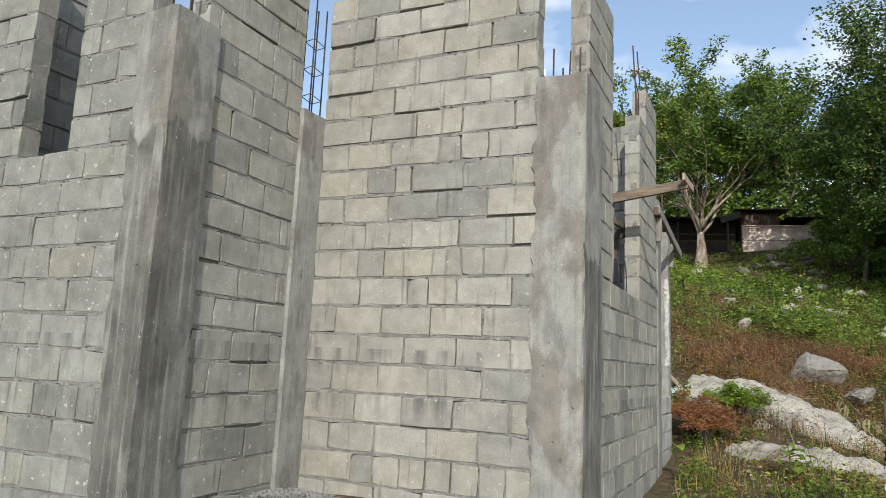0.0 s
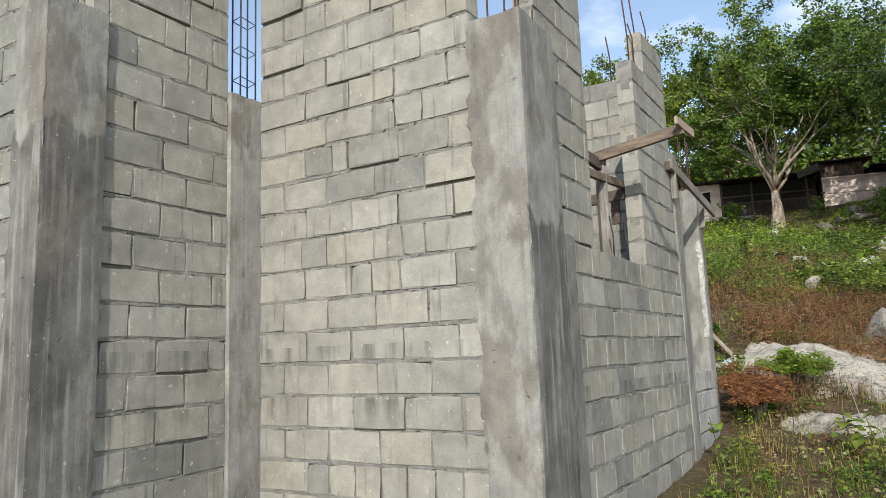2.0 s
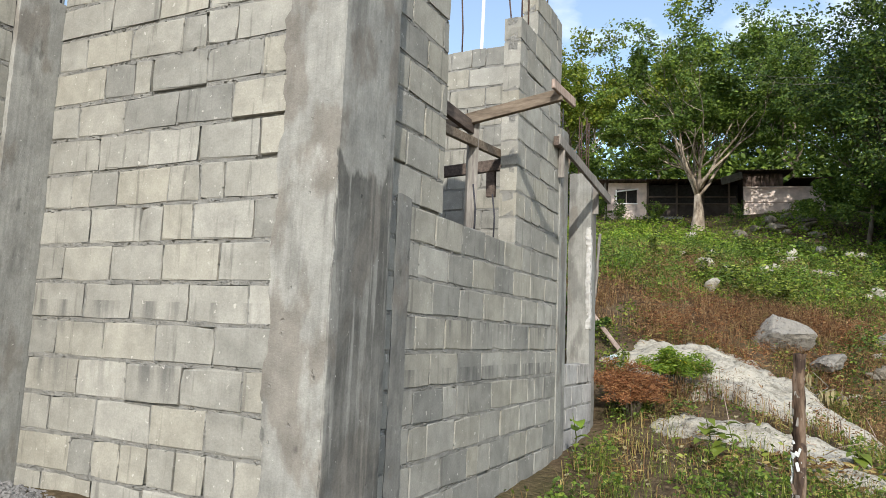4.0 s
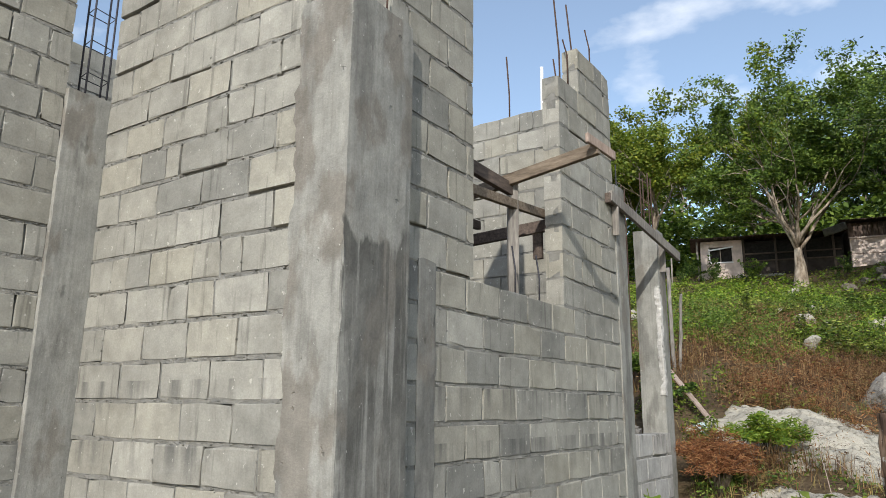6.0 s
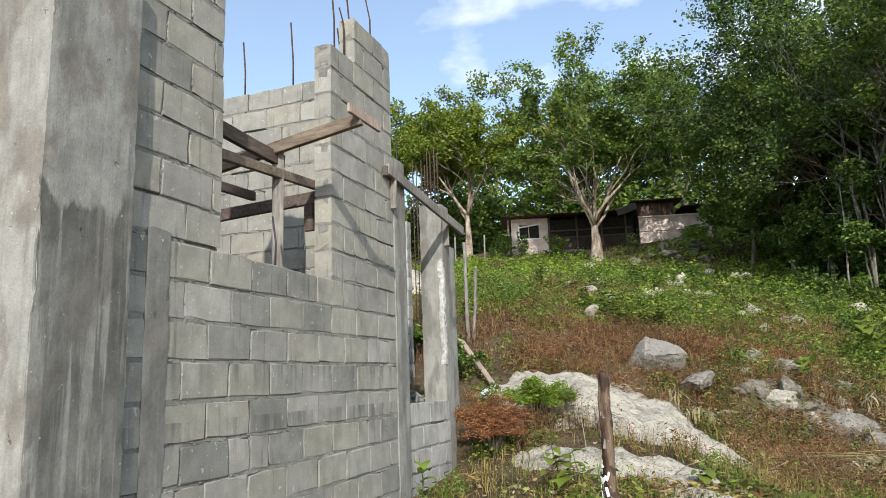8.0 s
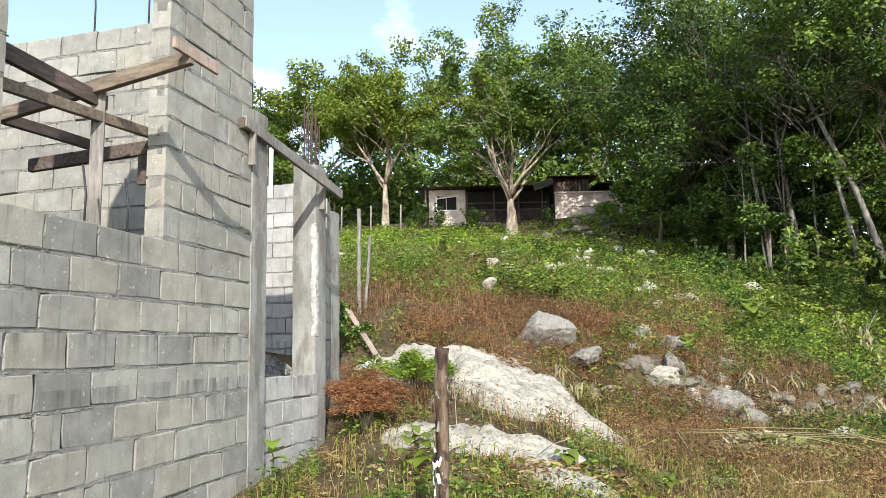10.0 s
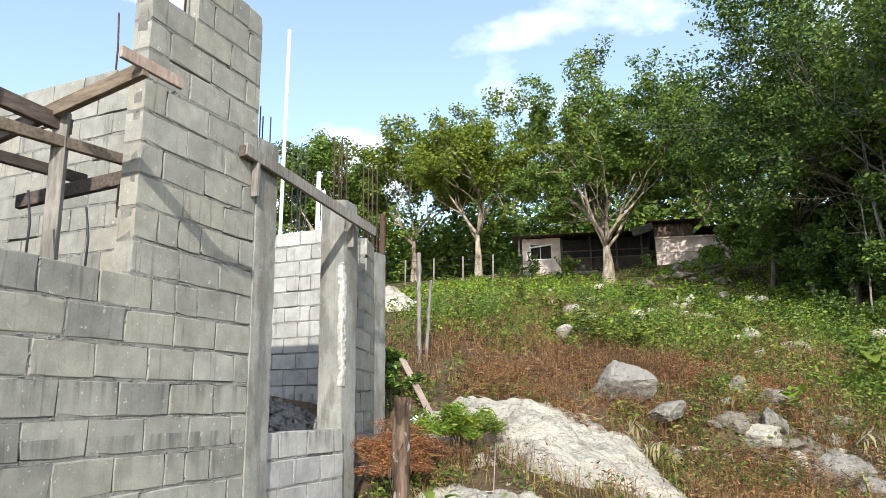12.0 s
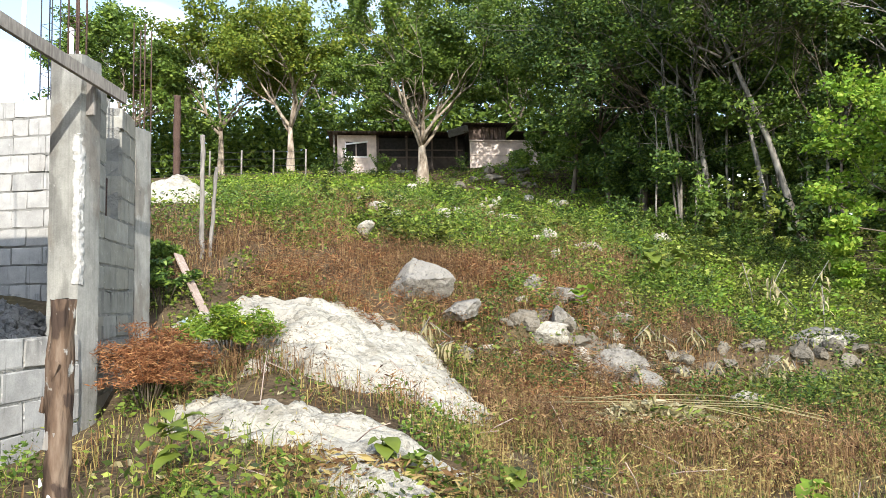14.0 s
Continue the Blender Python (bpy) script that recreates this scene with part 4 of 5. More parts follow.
def cards(g, c, size, aspect, droop, rise=0.0):
    n = len(c)
    a = g.normal(0, 1, (n, 3))
    a[:, 2] = a[:, 2] * 0.5 - droop
    a /= np.linalg.norm(a, axis=1)[:, None]
    b = np.cross(a, g.normal(0, 1, (n, 3)) + rise * np.array([0.2, -0.55, 0.75]))
    b /= np.linalg.norm(b, axis=1)[:, None]
    s = (size * g.uniform(0.6, 1.4, n))[:, None]
    a, b = a * s, b * s * aspect
    return np.stack([c - a * 0.5, c + b * 0.5 - a * 0.05, c + a * 0.5, c - b * 0.5 - a * 0.05], axis=1)


def tree(label, x, y, trunk_h, limb, radius, seed, leaves, leaf_mat, bark, leaf_size=0.2, scatter=0.5, limbs=5, spread=0.75, depth=3, kids=3, lean=(0, 0), up=1.0, sink=0.1, group="", z=None, name="tree", bend=0.16, skirt=0, thin=0.45):
    rnd = random.Random(seed)
    branches, tips = [], []
    top = Vector((lean[0], lean[1], trunk_h))
    mid = top * 0.5 + Vector((rnd.gauss(0, 0.06), rnd.gauss(0, 0.06), 0)) * trunk_h * 0.4
    branches.append(([Vector((0, 0, -sink)), Vector((0, 0, 0.1)), mid, top], [radius * 1.5, radius * 1.15, radius * 0.85, radius * 0.5]))
    for i in range(limbs):
        w = 2 * math.pi * (i + rnd.uniform(-0.3, 0.3)) / limbs
        way = Vector((math.cos(w) * spread, math.sin(w) * spread, up + rnd.uniform(-0.2, 0.3)))
        grow(rnd, top - Vector((0, 0, rnd.uniform(0, 0.4) * trunk_h * 0.4)), way, limb * rnd.uniform(0.8, 1.2), radius * thin, depth - 1, branches, tips, 0.75, bend, kids)
    if skirt:
        extra = []
        for _ in range(skirt):
            w, h = rnd.uniform(0, 6.28), rnd.uniform(0.25, 1.4)
            a = top * min(h, 1.0) + Vector((0, 0, max(0, h - 1) * trunk_h))
            b = a + Vector((math.cos(w), math.sin(w), 0.2)) * rnd.uniform(0.8, 2.4)
            branches.append(([a, (a + b) / 2 + Vector((0, 0, 0.1)), b], [0.02, 0.014, 0.008]))
            extra += [b, b, (a + b) / 2, b + Vector((0, 0, -0.3))]
        tips += extra * max(1, int(len(tips) * 0.5 / len(extra)))
    verts, faces = [], []
    for path, radii in branches:
        v, f = tube_data(path, radii, 7 if radii[0] > 0.05 else 3)
        k = len(verts)
        verts += v
        faces += [tuple(k + i for i in q) for q in f]
    root = empty(name, label, "tree", group, (x, y, height(x, y) if z is None else z))
    trunk = new("trunk", soup("trunk", verts, faces, bark, True))
    trunk.parent = root
    crown = new("crown", quads("crown", leaf_quads(tips, leaves, scatter, leaf_size, seed), leaf_mat))
    crown.parent = root
    return root


tree("spreading pale-barked tree with feathery green foliage", -3.1, 36.6, 1.9, 3.55, 0.29, 21, 50000, M_LEAF_MID, M_BARK, 0.15, 0.36, limbs=12, spread=0.52, depth=4, kids=3, up=1.1, thin=0.3)
tree("slim pale-barked tree with yellowish green foliage", -10.5, 39.5, 2.6, 4.1, 0.22, 22, 32000, M_LEAF_YELLOW, M_BARK, 0.17, 0.5, limbs=5, spread=0.75, depth=4, kids=3)
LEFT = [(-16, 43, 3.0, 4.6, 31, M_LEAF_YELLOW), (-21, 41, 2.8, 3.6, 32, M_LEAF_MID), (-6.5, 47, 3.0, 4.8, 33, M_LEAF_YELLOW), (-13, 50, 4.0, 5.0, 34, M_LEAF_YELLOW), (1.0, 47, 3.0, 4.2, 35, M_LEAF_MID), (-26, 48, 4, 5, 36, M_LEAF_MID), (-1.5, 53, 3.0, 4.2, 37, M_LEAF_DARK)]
for x, y, th, limb, sd, lm in LEFT:
    tree("leafy green tree behind the slope", x, y, th * 0.9, limb * 0.86, 0.2, sd, 19000, lm, M_BARK, 0.22, 0.6, limbs=5, spread=0.8, depth=4, kids=3, group="trees behind the hut")

# the wood on the far side: a few kinds, repeated
TALL = dict(leaf_size=0.128, scatter=0.40, depth=4, kids=3, group="trees of the wood")
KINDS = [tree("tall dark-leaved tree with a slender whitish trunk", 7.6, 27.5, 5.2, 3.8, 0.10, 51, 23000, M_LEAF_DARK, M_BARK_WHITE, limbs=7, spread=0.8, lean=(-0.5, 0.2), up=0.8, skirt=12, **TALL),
         tree("tall green-leaved tree with a slender whitish trunk", 8.9, 26.3, 4.6, 3.9, 0.085, 52, 23000, M_LEAF_MID, M_BARK_WHITE, limbs=7, spread=0.9, lean=(-0.6, 0.3), up=0.75, skirt=10, **TALL),
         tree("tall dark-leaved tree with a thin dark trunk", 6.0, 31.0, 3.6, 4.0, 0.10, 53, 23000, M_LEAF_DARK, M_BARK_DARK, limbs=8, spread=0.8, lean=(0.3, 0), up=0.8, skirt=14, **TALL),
         tree("green tree with a thin dark trunk at the wood's edge", 3.6, 34.0, 2.2, 3.3, 0.10, 54, 23000, M_LEAF_MID, M_BARK_DARK, limbs=7, spread=0.85, lean=(0.2, 0.1), up=0.9, skirt=10, **TALL)]
WOOD = [(11.2, 27.5, 0), (12.8, 25.0, 1), (10.2, 30.5, 2), (8.2, 33.0, 0), (5.0, 37.0, 3), (6.2, 34.5, 1), (4.8, 31.8, 2),
        (7.0, 29.0, 2), (9.4, 28.2, 1), (10.6, 25.6, 2), (12.0, 23.6, 0), (7.8, 30.2, 0), (13.0, 28.5, 2)]
rw = random.Random(12)
for x, y, k in WOOD:
    s = rw.uniform(0.85, 1.1)
    copy_thing(KINDS[k], pose(x, y, height(x, y) - 0.05, 0, 0, rw.uniform(0, 360))).scale = (s, s, s)

tree("half-dead leaning tree with bare whitish twigs", 9.48, 25.6, 6.4, 1.9, 0.10, 57, 500, M_LEAF_MID, M_BARK_WHITE, 0.1, 0.5, limbs=6, spread=0.9, depth=4, kids=4, lean=(-1.95, 0.0), up=0.5, bend=0.3)
POLES = []
for i in range(4):
    rnd = random.Random(300 + i)
    root = empty("sapling", "thin whitish sapling trunk in the wood", "tree", "saplings in the wood", (6.5 + 1.5 * i, 27.5, height(6.5 + 1.5 * i, 27.5)))
    tall, dx = rnd.uniform(5, 8), rnd.uniform(-1.0, 0.6)
    path = [(dx * t ** 2 + rnd.gauss(0, 0.07), rnd.gauss(0, 0.07), tall * t - 0.1) for t in (0, 0.2, 0.4, 0.6, 0.8, 1.0)]
    tube("trunk", path, [0.05, 0.045, 0.04, 0.034, 0.026, 0.012], M_BARK_WHITE, root, 6)
    for j in range(4):
        k = rnd.randrange(2, 5)
        w = rnd.uniform(0, 6.28)
        p = Vector(path[k])
        tube("branch", [p, p + Vector((math.cos(w) * 0.5, math.sin(w) * 0.5, 0.5)), p + Vector((math.cos(w) * 0.9, math.sin(w) * 0.9, 1.3))], [0.018, 0.013, 0.006], M_BARK_WHITE, root, 5)
    POLES.append(root)
for i in range(12):
    x, y = [(10.1, 25.8), (10.0, 26.4), (6.6, 27.5), (7.0, 27.2)][i] if i < 4 else (rw.uniform(5.5, 14), rw.uniform(26.5, 31))
    s = rw.uniform(0.9, 1.2) if i < 4 else rw.uniform(0.6, 1.0)
    copy_thing(POLES[i % 4], pose(x, y, height(x, y), rw.uniform(-4, 4), rw.uniform(-6, 6), rw.uniform(0, 360))).scale = (s, s, s)

# saplings and understorey of the wood
UNDER = []
for i in range(3):
    g = np.random.default_rng(70 + i)
    rnd = random.Random(80 + i)
    branches, tips = [], []
    for j in range(5):
        w = rnd.uniform(0, 6.28)
        grow(rnd, Vector((0, 0, -0.05)), Vector((math.cos(w) * 0.5, math.sin(w) * 0.5, 1)), rnd.uniform(0.9, 1.5), 0.02, 1, branches, tips, 0.8, 0.2, 3)
    verts, faces = [], []
    for path, radii in branches:
        v, f = tube_data(path, radii, 4)
        k = len(verts)
        verts += v
        faces += [tuple(k + q for q in t) for t in f]
    root = empty("bush", "leafy green bush among the weeds", "bush", "bushes on the slope", (6.4 + i * 1.7, 24.5 + 0.6 * i, height(6.4 + i * 1.7, 24.5 + 0.6 * i)))
    st = new("stalk", soup("stalk", verts, faces, M_BARK_DARK, True))
    st.parent = root
    lv = new("foliage", quads("foliage", leaf_quads(tips, 900, 0.2, 0.17, 90 + i, 0.5), (M_LEAF_MID, M_WEED, M_LEAF_DARK)[i]))
    lv.parent = root
    UNDER.append(root)
for i in range(42):
    x, y = rw.uniform(4.5, 15), rw.uniform(22.5, 29)
    if i > 34:
        x, y = rw.uniform(-9, 3), rw.uniform(38, 39.4)
    s = rw.uniform(0.25, 0.6) if i <= 34 else rw.uniform(0.4, 0.7)
    copy_thing(UNDER[i % 3 if i % 4 else 2], pose(x, y, height(x, y), 0, 0, rw.uniform(0, 360))).scale = (s, s, s)
for i in range(52):
    x, y = rw.uniform(-3.5, 9), rw.uniform(15.5, 30)
    s = rw.uniform(0.18, 0.42)
    copy_thing(UNDER[i % 3], pose(x, y, height(x, y) - 0.05, 0, 0, rw.uniform(0, 360))).scale = (s * 1.4, s * 1.4, s)
tree("young bright green tree with glossy leaves in full sun", 9.1, 18.0, 1.3, 2.0, 0.06, 61, 34000, M_LEAF_SUNNY, M_BARK_DARK, 0.095, 0.24, limbs=8, spread=0.75, depth=3, kids=4, up=1.1, skirt=8)

# far woods that close the hill
g = np.random.default_rng(7)
N = 36000
fx = g.uniform(-75, 75, N)
fy = 58 + g.uniform(0, 12, N) + 0.004 * fx ** 2
fz = heights(fx, fy) + g.beta(1.5, 1.5, N) * (9.0 + 2.5 * np.sin(fx * 0.35) + 1.5 * np.sin(fx * 0.9 + 1))
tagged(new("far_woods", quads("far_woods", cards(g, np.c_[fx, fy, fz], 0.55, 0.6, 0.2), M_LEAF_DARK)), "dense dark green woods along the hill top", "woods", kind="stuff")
N = 42000
fx = g.uniform(-34, 7, N)
fy = 45 + g.uniform(0, 6, N)
fz = heights(fx, fy) + g.beta(1.1, 1.7, N) * (5.0 + 1.2 * np.sin(fx * 0.8) + 0.8 * np.sin(fx * 2.1))
tagged(new("thicket", quads("thicket", cards(g, np.c_[fx, fy, fz], 0.36, 0.5, 0.2), M_LEAF_MID)), "green thicket behind the hut", "woods", kind="stuff")
N = 42000
fx = g.uniform(4, 45, N)
fy = 33 + g.uniform(0, 16, N)
fz = heights(fx, fy) + g.beta(1.2, 1.5, N) * 11
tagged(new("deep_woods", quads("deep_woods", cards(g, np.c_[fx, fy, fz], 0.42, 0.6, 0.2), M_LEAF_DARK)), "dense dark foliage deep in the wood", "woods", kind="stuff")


# ---------- hut ----------
def build_hut():
    hut = empty("hut", "low weathered hut with faded pink walls and rusty tin roof", "hut", "", (-8.13, 40, 7.95))
    hut.rotation_euler = (0, 0, radians(14.5))

    def slab(name, x0, x1, y0, y1, z0, z1, mat, label=""):
        ob = part(name, box_bm(x1 - x0, y1 - y0, z1 - z0, 0.01), mat, hut, label)
        ob.location = ((x0 + x1) / 2, (y0 + y1) / 2, z0)
        return ob

    def tin(x0, x1, y0, y1, z, rise, label):
        """Corrugated sheets: waves across x, falling to the back by rise."""
        n = int((x1 - x0) / 0.035)
        top = [(x0 + (x1 - x0) * i / n, y, zz + 0.015 * math.sin(i * 1.35) + 0.02 * noise.noise((i * 0.06, y, z))) for y, zz in ((y0, z), (y1, z + rise)) for i in range(n + 1)]
        verts = top + [(x, y, zz - 0.02) for x, y, zz in top]
        m, k = n + 1, 2 * (n + 1)
        faces = [(i, i + 1, m + i + 1, m + i) for i in range(n)] + [(k + i, k + m + i, k + m + i + 1, k + i + 1) for i in range(n)]
        faces += [(i, k + i, k + i + 1, i + 1) for i in range(n)]
        ob = new("roof", soup("roof", verts, faces, M_TIN))
        ob.parent = hut
        return tagged(ob, label)

    # the painted room with its window
    slab("wall", 0.0, 0.42, -0.1, 0.1, 0.0, 2.1, M_PINK)
    slab("wall", 1.52, 2.02, -0.1, 0.1, 0.0, 2.1, M_PINK)
    slab("wall", 0.42, 1.52, -0.1, 0.1, 0.0, 0.95, M_PINK)
    slab("wall", 0.42, 1.52, -0.1, 0.1, 1.75, 2.1, M_PINK)
    slab("screen", 0.42, 1.52, 0.02, 0.06, 0.95, 1.75, M_SCREEN, "dark window opening")
    slab("window_sill", 0.38, 1.56, -0.15, -0.1, 0.90, 0.97, M_PVC, "whitish painted sill")
    slab("window_jamb", 0.38, 0.45, -0.14, -0.1, 0.97, 1.72, M_PVC, "whitish painted jamb")
    slab("window_post", 0.94, 0.98, -0.03, 0.02, 0.95, 1.75, M_PINK)
    head = slab("window_head", 0.40, 1.60, -0.15, -0.1, 1.64, 1.72, M_PVC, "slanting whitish board over the window")
    head.rotation_euler = (0, -0.12, 0)
    slab("side_wall", 0.0, 0.15, 0.1, 3.0, 0.0, 2.1, M_PINK)
    slab("corner_post", -0.22, -0.12, -0.12, 0.0, -0.1, 2.1, M_WOOD_GREY)
    # the meshed porch
    slab("kerb", 2.05, 3.9, -0.25, 0.0, -0.1, 0.22, M_CONCRETE, "pale concrete kerb")
    slab("wall", 2.02, 6.7, 0.05, 0.15, 0.0, 0.95, M_DARK)
    slab("screen", 2.02, 6.7, 0.08, 0.12, 0.95, 2.0, M_SCREEN, "dark mesh front")
    for x in (2.04, 3.55, 4.9, 6.2):
        slab("post", x, x + 0.1, -0.06, 0.04, 0.0, 2.1, M_WOOD_DARK)
    for z in (0.92, 1.3):
        slab("rail", 2.1, 6.6, -0.02, 0.03, z, z + 0.07, M_WOOD_DARK)
    slab("back_wall", 0.0, 10.9, 3.0, 3.2, 0.0, 2.3, M_DARK)
    # the higher wing
    slab("wall", 6.9, 10.8, -0.5, -0.3, -0.1, 0.92, M_PINK)
    slab("wall", 6.9, 10.8, -0.49, -0.3, 0.95, 1.72, M_PINK)
    slab("beam", 6.85, 10.85, -0.56, -0.5, 1.70, 1.78, M_PINK)
    for i in range(9):
        x = 6.85 + i * 0.22
        slab("board", x, x + 0.21, -0.48, -0.44, 1.78, 2.5 - 0.01 * (i % 3), M_TIN)
    slab("side_wall", 6.9, 7.05, -0.3, 3.0, 0.0, 2.5, M_DARK)
    slab("side_wall", 10.65, 10.8, -0.3, 3.0, 0.0, 2.3, M_PINK)
    tin(-0.5, 6.8, -0.75, 3.4, 2.16, 0.12, "rusted corrugated tin roof")
    tin(6.5, 9.3, -0.9, 3.4, 2.6, 0.1, "raised rusted corrugated tin roof")
    tin(9.2, 11.1, -0.8, 3.4, 2.2, 0.1, "rusted corrugated tin roof")
    flap = slab("loose_sheet", 5.75, 6.85, -0.7, -0.66, 2.0, 2.4, M_SHEET, "loose grey tin sheet")
    flap.rotation_euler = (0.5, -0.3, 0)
    return hut


build_hut()


# ---------- fence posts, boards, litter ----------
def rough_post(label, x, y, z0, top, radius, seed, mat, lean=(0, 0), name="fence_post"):
    rnd = random.Random(seed)
    root = empty(name, label, "post", "", (x, y, z0))
    n = 48
    path = [(lean[0] * i / n + 0.010 * noise.noise((i * 0.11, seed, 0)), lean[1] * i / n + 0.010 * noise.noise((i * 0.11, 0, seed)), (top - z0) * i / n) for i in range(n + 1)]
    radii = [radius * (1 + 0.22 * noise.noise((i * 0.23, seed, 7)) + 0.05 * rnd.uniform(-1, 1)) for i in range(n + 1)]
    v, f = tube_data(path, radii, 18)
    v = [tuple(Vector(p) + noise.noise_vector(Vector((p[0] * 55, p[1] * 55, p[2] * 6)) + Vector((seed, 0, 0))) * radius * 0.3) for p in v]
    ob = new("shaft", soup("shaft", v, f, mat, True))
    ob.parent = root
    return root


post = rough_post("old split fence post with peeling bark and white lichen", 0.83, 6.87, -0.1, 1.40, 0.036, 4, M_LICHEN, (0.02, 0.0))
rp = random.Random(9)
for i in range(70):
    low = i >= 46
    w, z = rp.uniform(0, 6.28), rp.uniform(0.70, 1.08) if low else rp.uniform(0.3, 1.42)
    bm = box_bm(rp.uniform(0.012, 0.03), 0.004, rp.uniform(0.02, 0.06) if low else rp.uniform(0.03, 0.08), 0.002)
    for v in bm.verts:
        v.co += noise.noise_vector(v.co * 40 + Vector((i, 0, 0))) * 0.009
    flake = part("bark_flake", bm, M_FLAKE if low else (M_WOOD_GREY if i % 5 == 0 else M_LICHEN), post, "blue-white lichen flake" if low else "peeling bark flake")
    flake.matrix_basis = pose(0.037 * math.sin(w), -0.037 * math.cos(w), z - 0.12, 0, rp.uniform(-25, 25), math.degrees(w))
rough_post("thin grey fence stake standing in the grass", -2.35, 14.02, 1.9, 3.75, 0.03, 5, M_WOOD_GREY, (-0.02, 0.05))
rough_post("thin grey fence stake leaning beside another", -2.28, 14.1, 1.95, 3.3, 0.025, 6, M_WOOD_GREY, (0.08, 0.05))
rough_post("rust-brown post far up the slope", -8.25, 24.0, height(-8.25, 24.0) - 0.1, height(-8.25, 24) + 3.0, 0.10, 8, M_RUST, (0.0, 0.05))
plank("loose_board", (-1.36, 12.2, 1.24), (-2.14, 13.0, 2.0), 0.11, 0.025, M_PLANK_PALE, "pale loose board leaning on the weedy slope", roll=20)


# ---------- plants on the slope ----------
def zone(x, y):
    """How green (1) or dry (0) the plants are."""
    n = np.array([noise.noise((a * 0.45, b * 0.45, 5.0)) + 0.7 * noise.noise((a * 1.2, b * 1.2, 9.0)) for a, b in zip(x, y)])
    hill = np.clip((y - 14.0) / 3.0, 0, 1) * 0.33 + np.clip((x - 2.6) / 3.0, 0, 1) * np.clip((y - 11.3) / 3, 0, 1) * 0.4
    near = np.clip((9.5 - y) / 2.0, 0, 1) * -0.12
    return np.clip(0.2 + hill + near + n * 1.0, 0, 1)


def clear(x, y):
    """Where plants may stand: not in the building, nor under the walker."""
    inside = (x < -0.98 - 0.33 * np.maximum(0, y - 9.7)) & (y < 12.2) & (y > 2.5)
    free = ~inside & ~((x < -2.5) & (y < 13) & (y > 2))
    for _, cx, cy, hx, hy, turn, *_ in OUTCROPS[:5]:
        ca, sa = math.cos(radians(turn)), math.sin(radians(turn))
        u = ((x - cx) * ca + (y - cy) * sa) / hx
        v = (-(x - cx) * sa + (y - cy) * ca) / hy
        free &= u * u + v * v > 0.8
    return free


def spots(g, n, x0, x1, y0, y1, power=1.0):
    x, y = g.uniform(x0, x1, n), y0 + (y1 - y0) * g.uniform(0, 1, n) ** power
    ok = clear(x, y)
    return x[ok], y[ok]


def blades(g, x, y, length, width, lean=0.5):
    """Bent blades: two quads each."""
    n = len(x)
    z = heights(x, y) - 0.01
    w = g.uniform(0, 2 * np.pi, n)
    d = np.c_[np.cos(w), np.sin(w), np.zeros(n)]
    s = np.c_[-np.sin(w), np.cos(w), np.zeros(n)] * (width * g.uniform(0.5, 1.3, n))[:, None]
    ln = length * g.uniform(0.45, 1.35, n)
    k = g.uniform(0.1, lean, n)
    up = np.array([0, 0, 1.0])
    p0 = np.c_[x, y, z]
    p1 = p0 + (up * 0.6 + d * 0.25 * k[:, None]) * ln[:, None]
    p2 = p0 + (up * (1 - 0.3 * k)[:, None] + d * (0.9 * k)[:, None]) * ln[:, None]
    return np.concatenate([np.stack([p0 - s, p0 + s, p1 + s * 0.8, p1 - s * 0.8], 1), np.stack([p1 - s * 0.8, p1 + s * 0.8, p2 + s * 0.1, p2 - s * 0.1], 1)])


def clumped(g, x, y, n, radius):
    i = g.integers(0, len(x), n)
    cx, cy = x[i] + g.normal(0, radius, n), y[i] + g.normal(0, radius, n)
    ok = clear(cx, cy)
    return cx[ok], cy[ok]


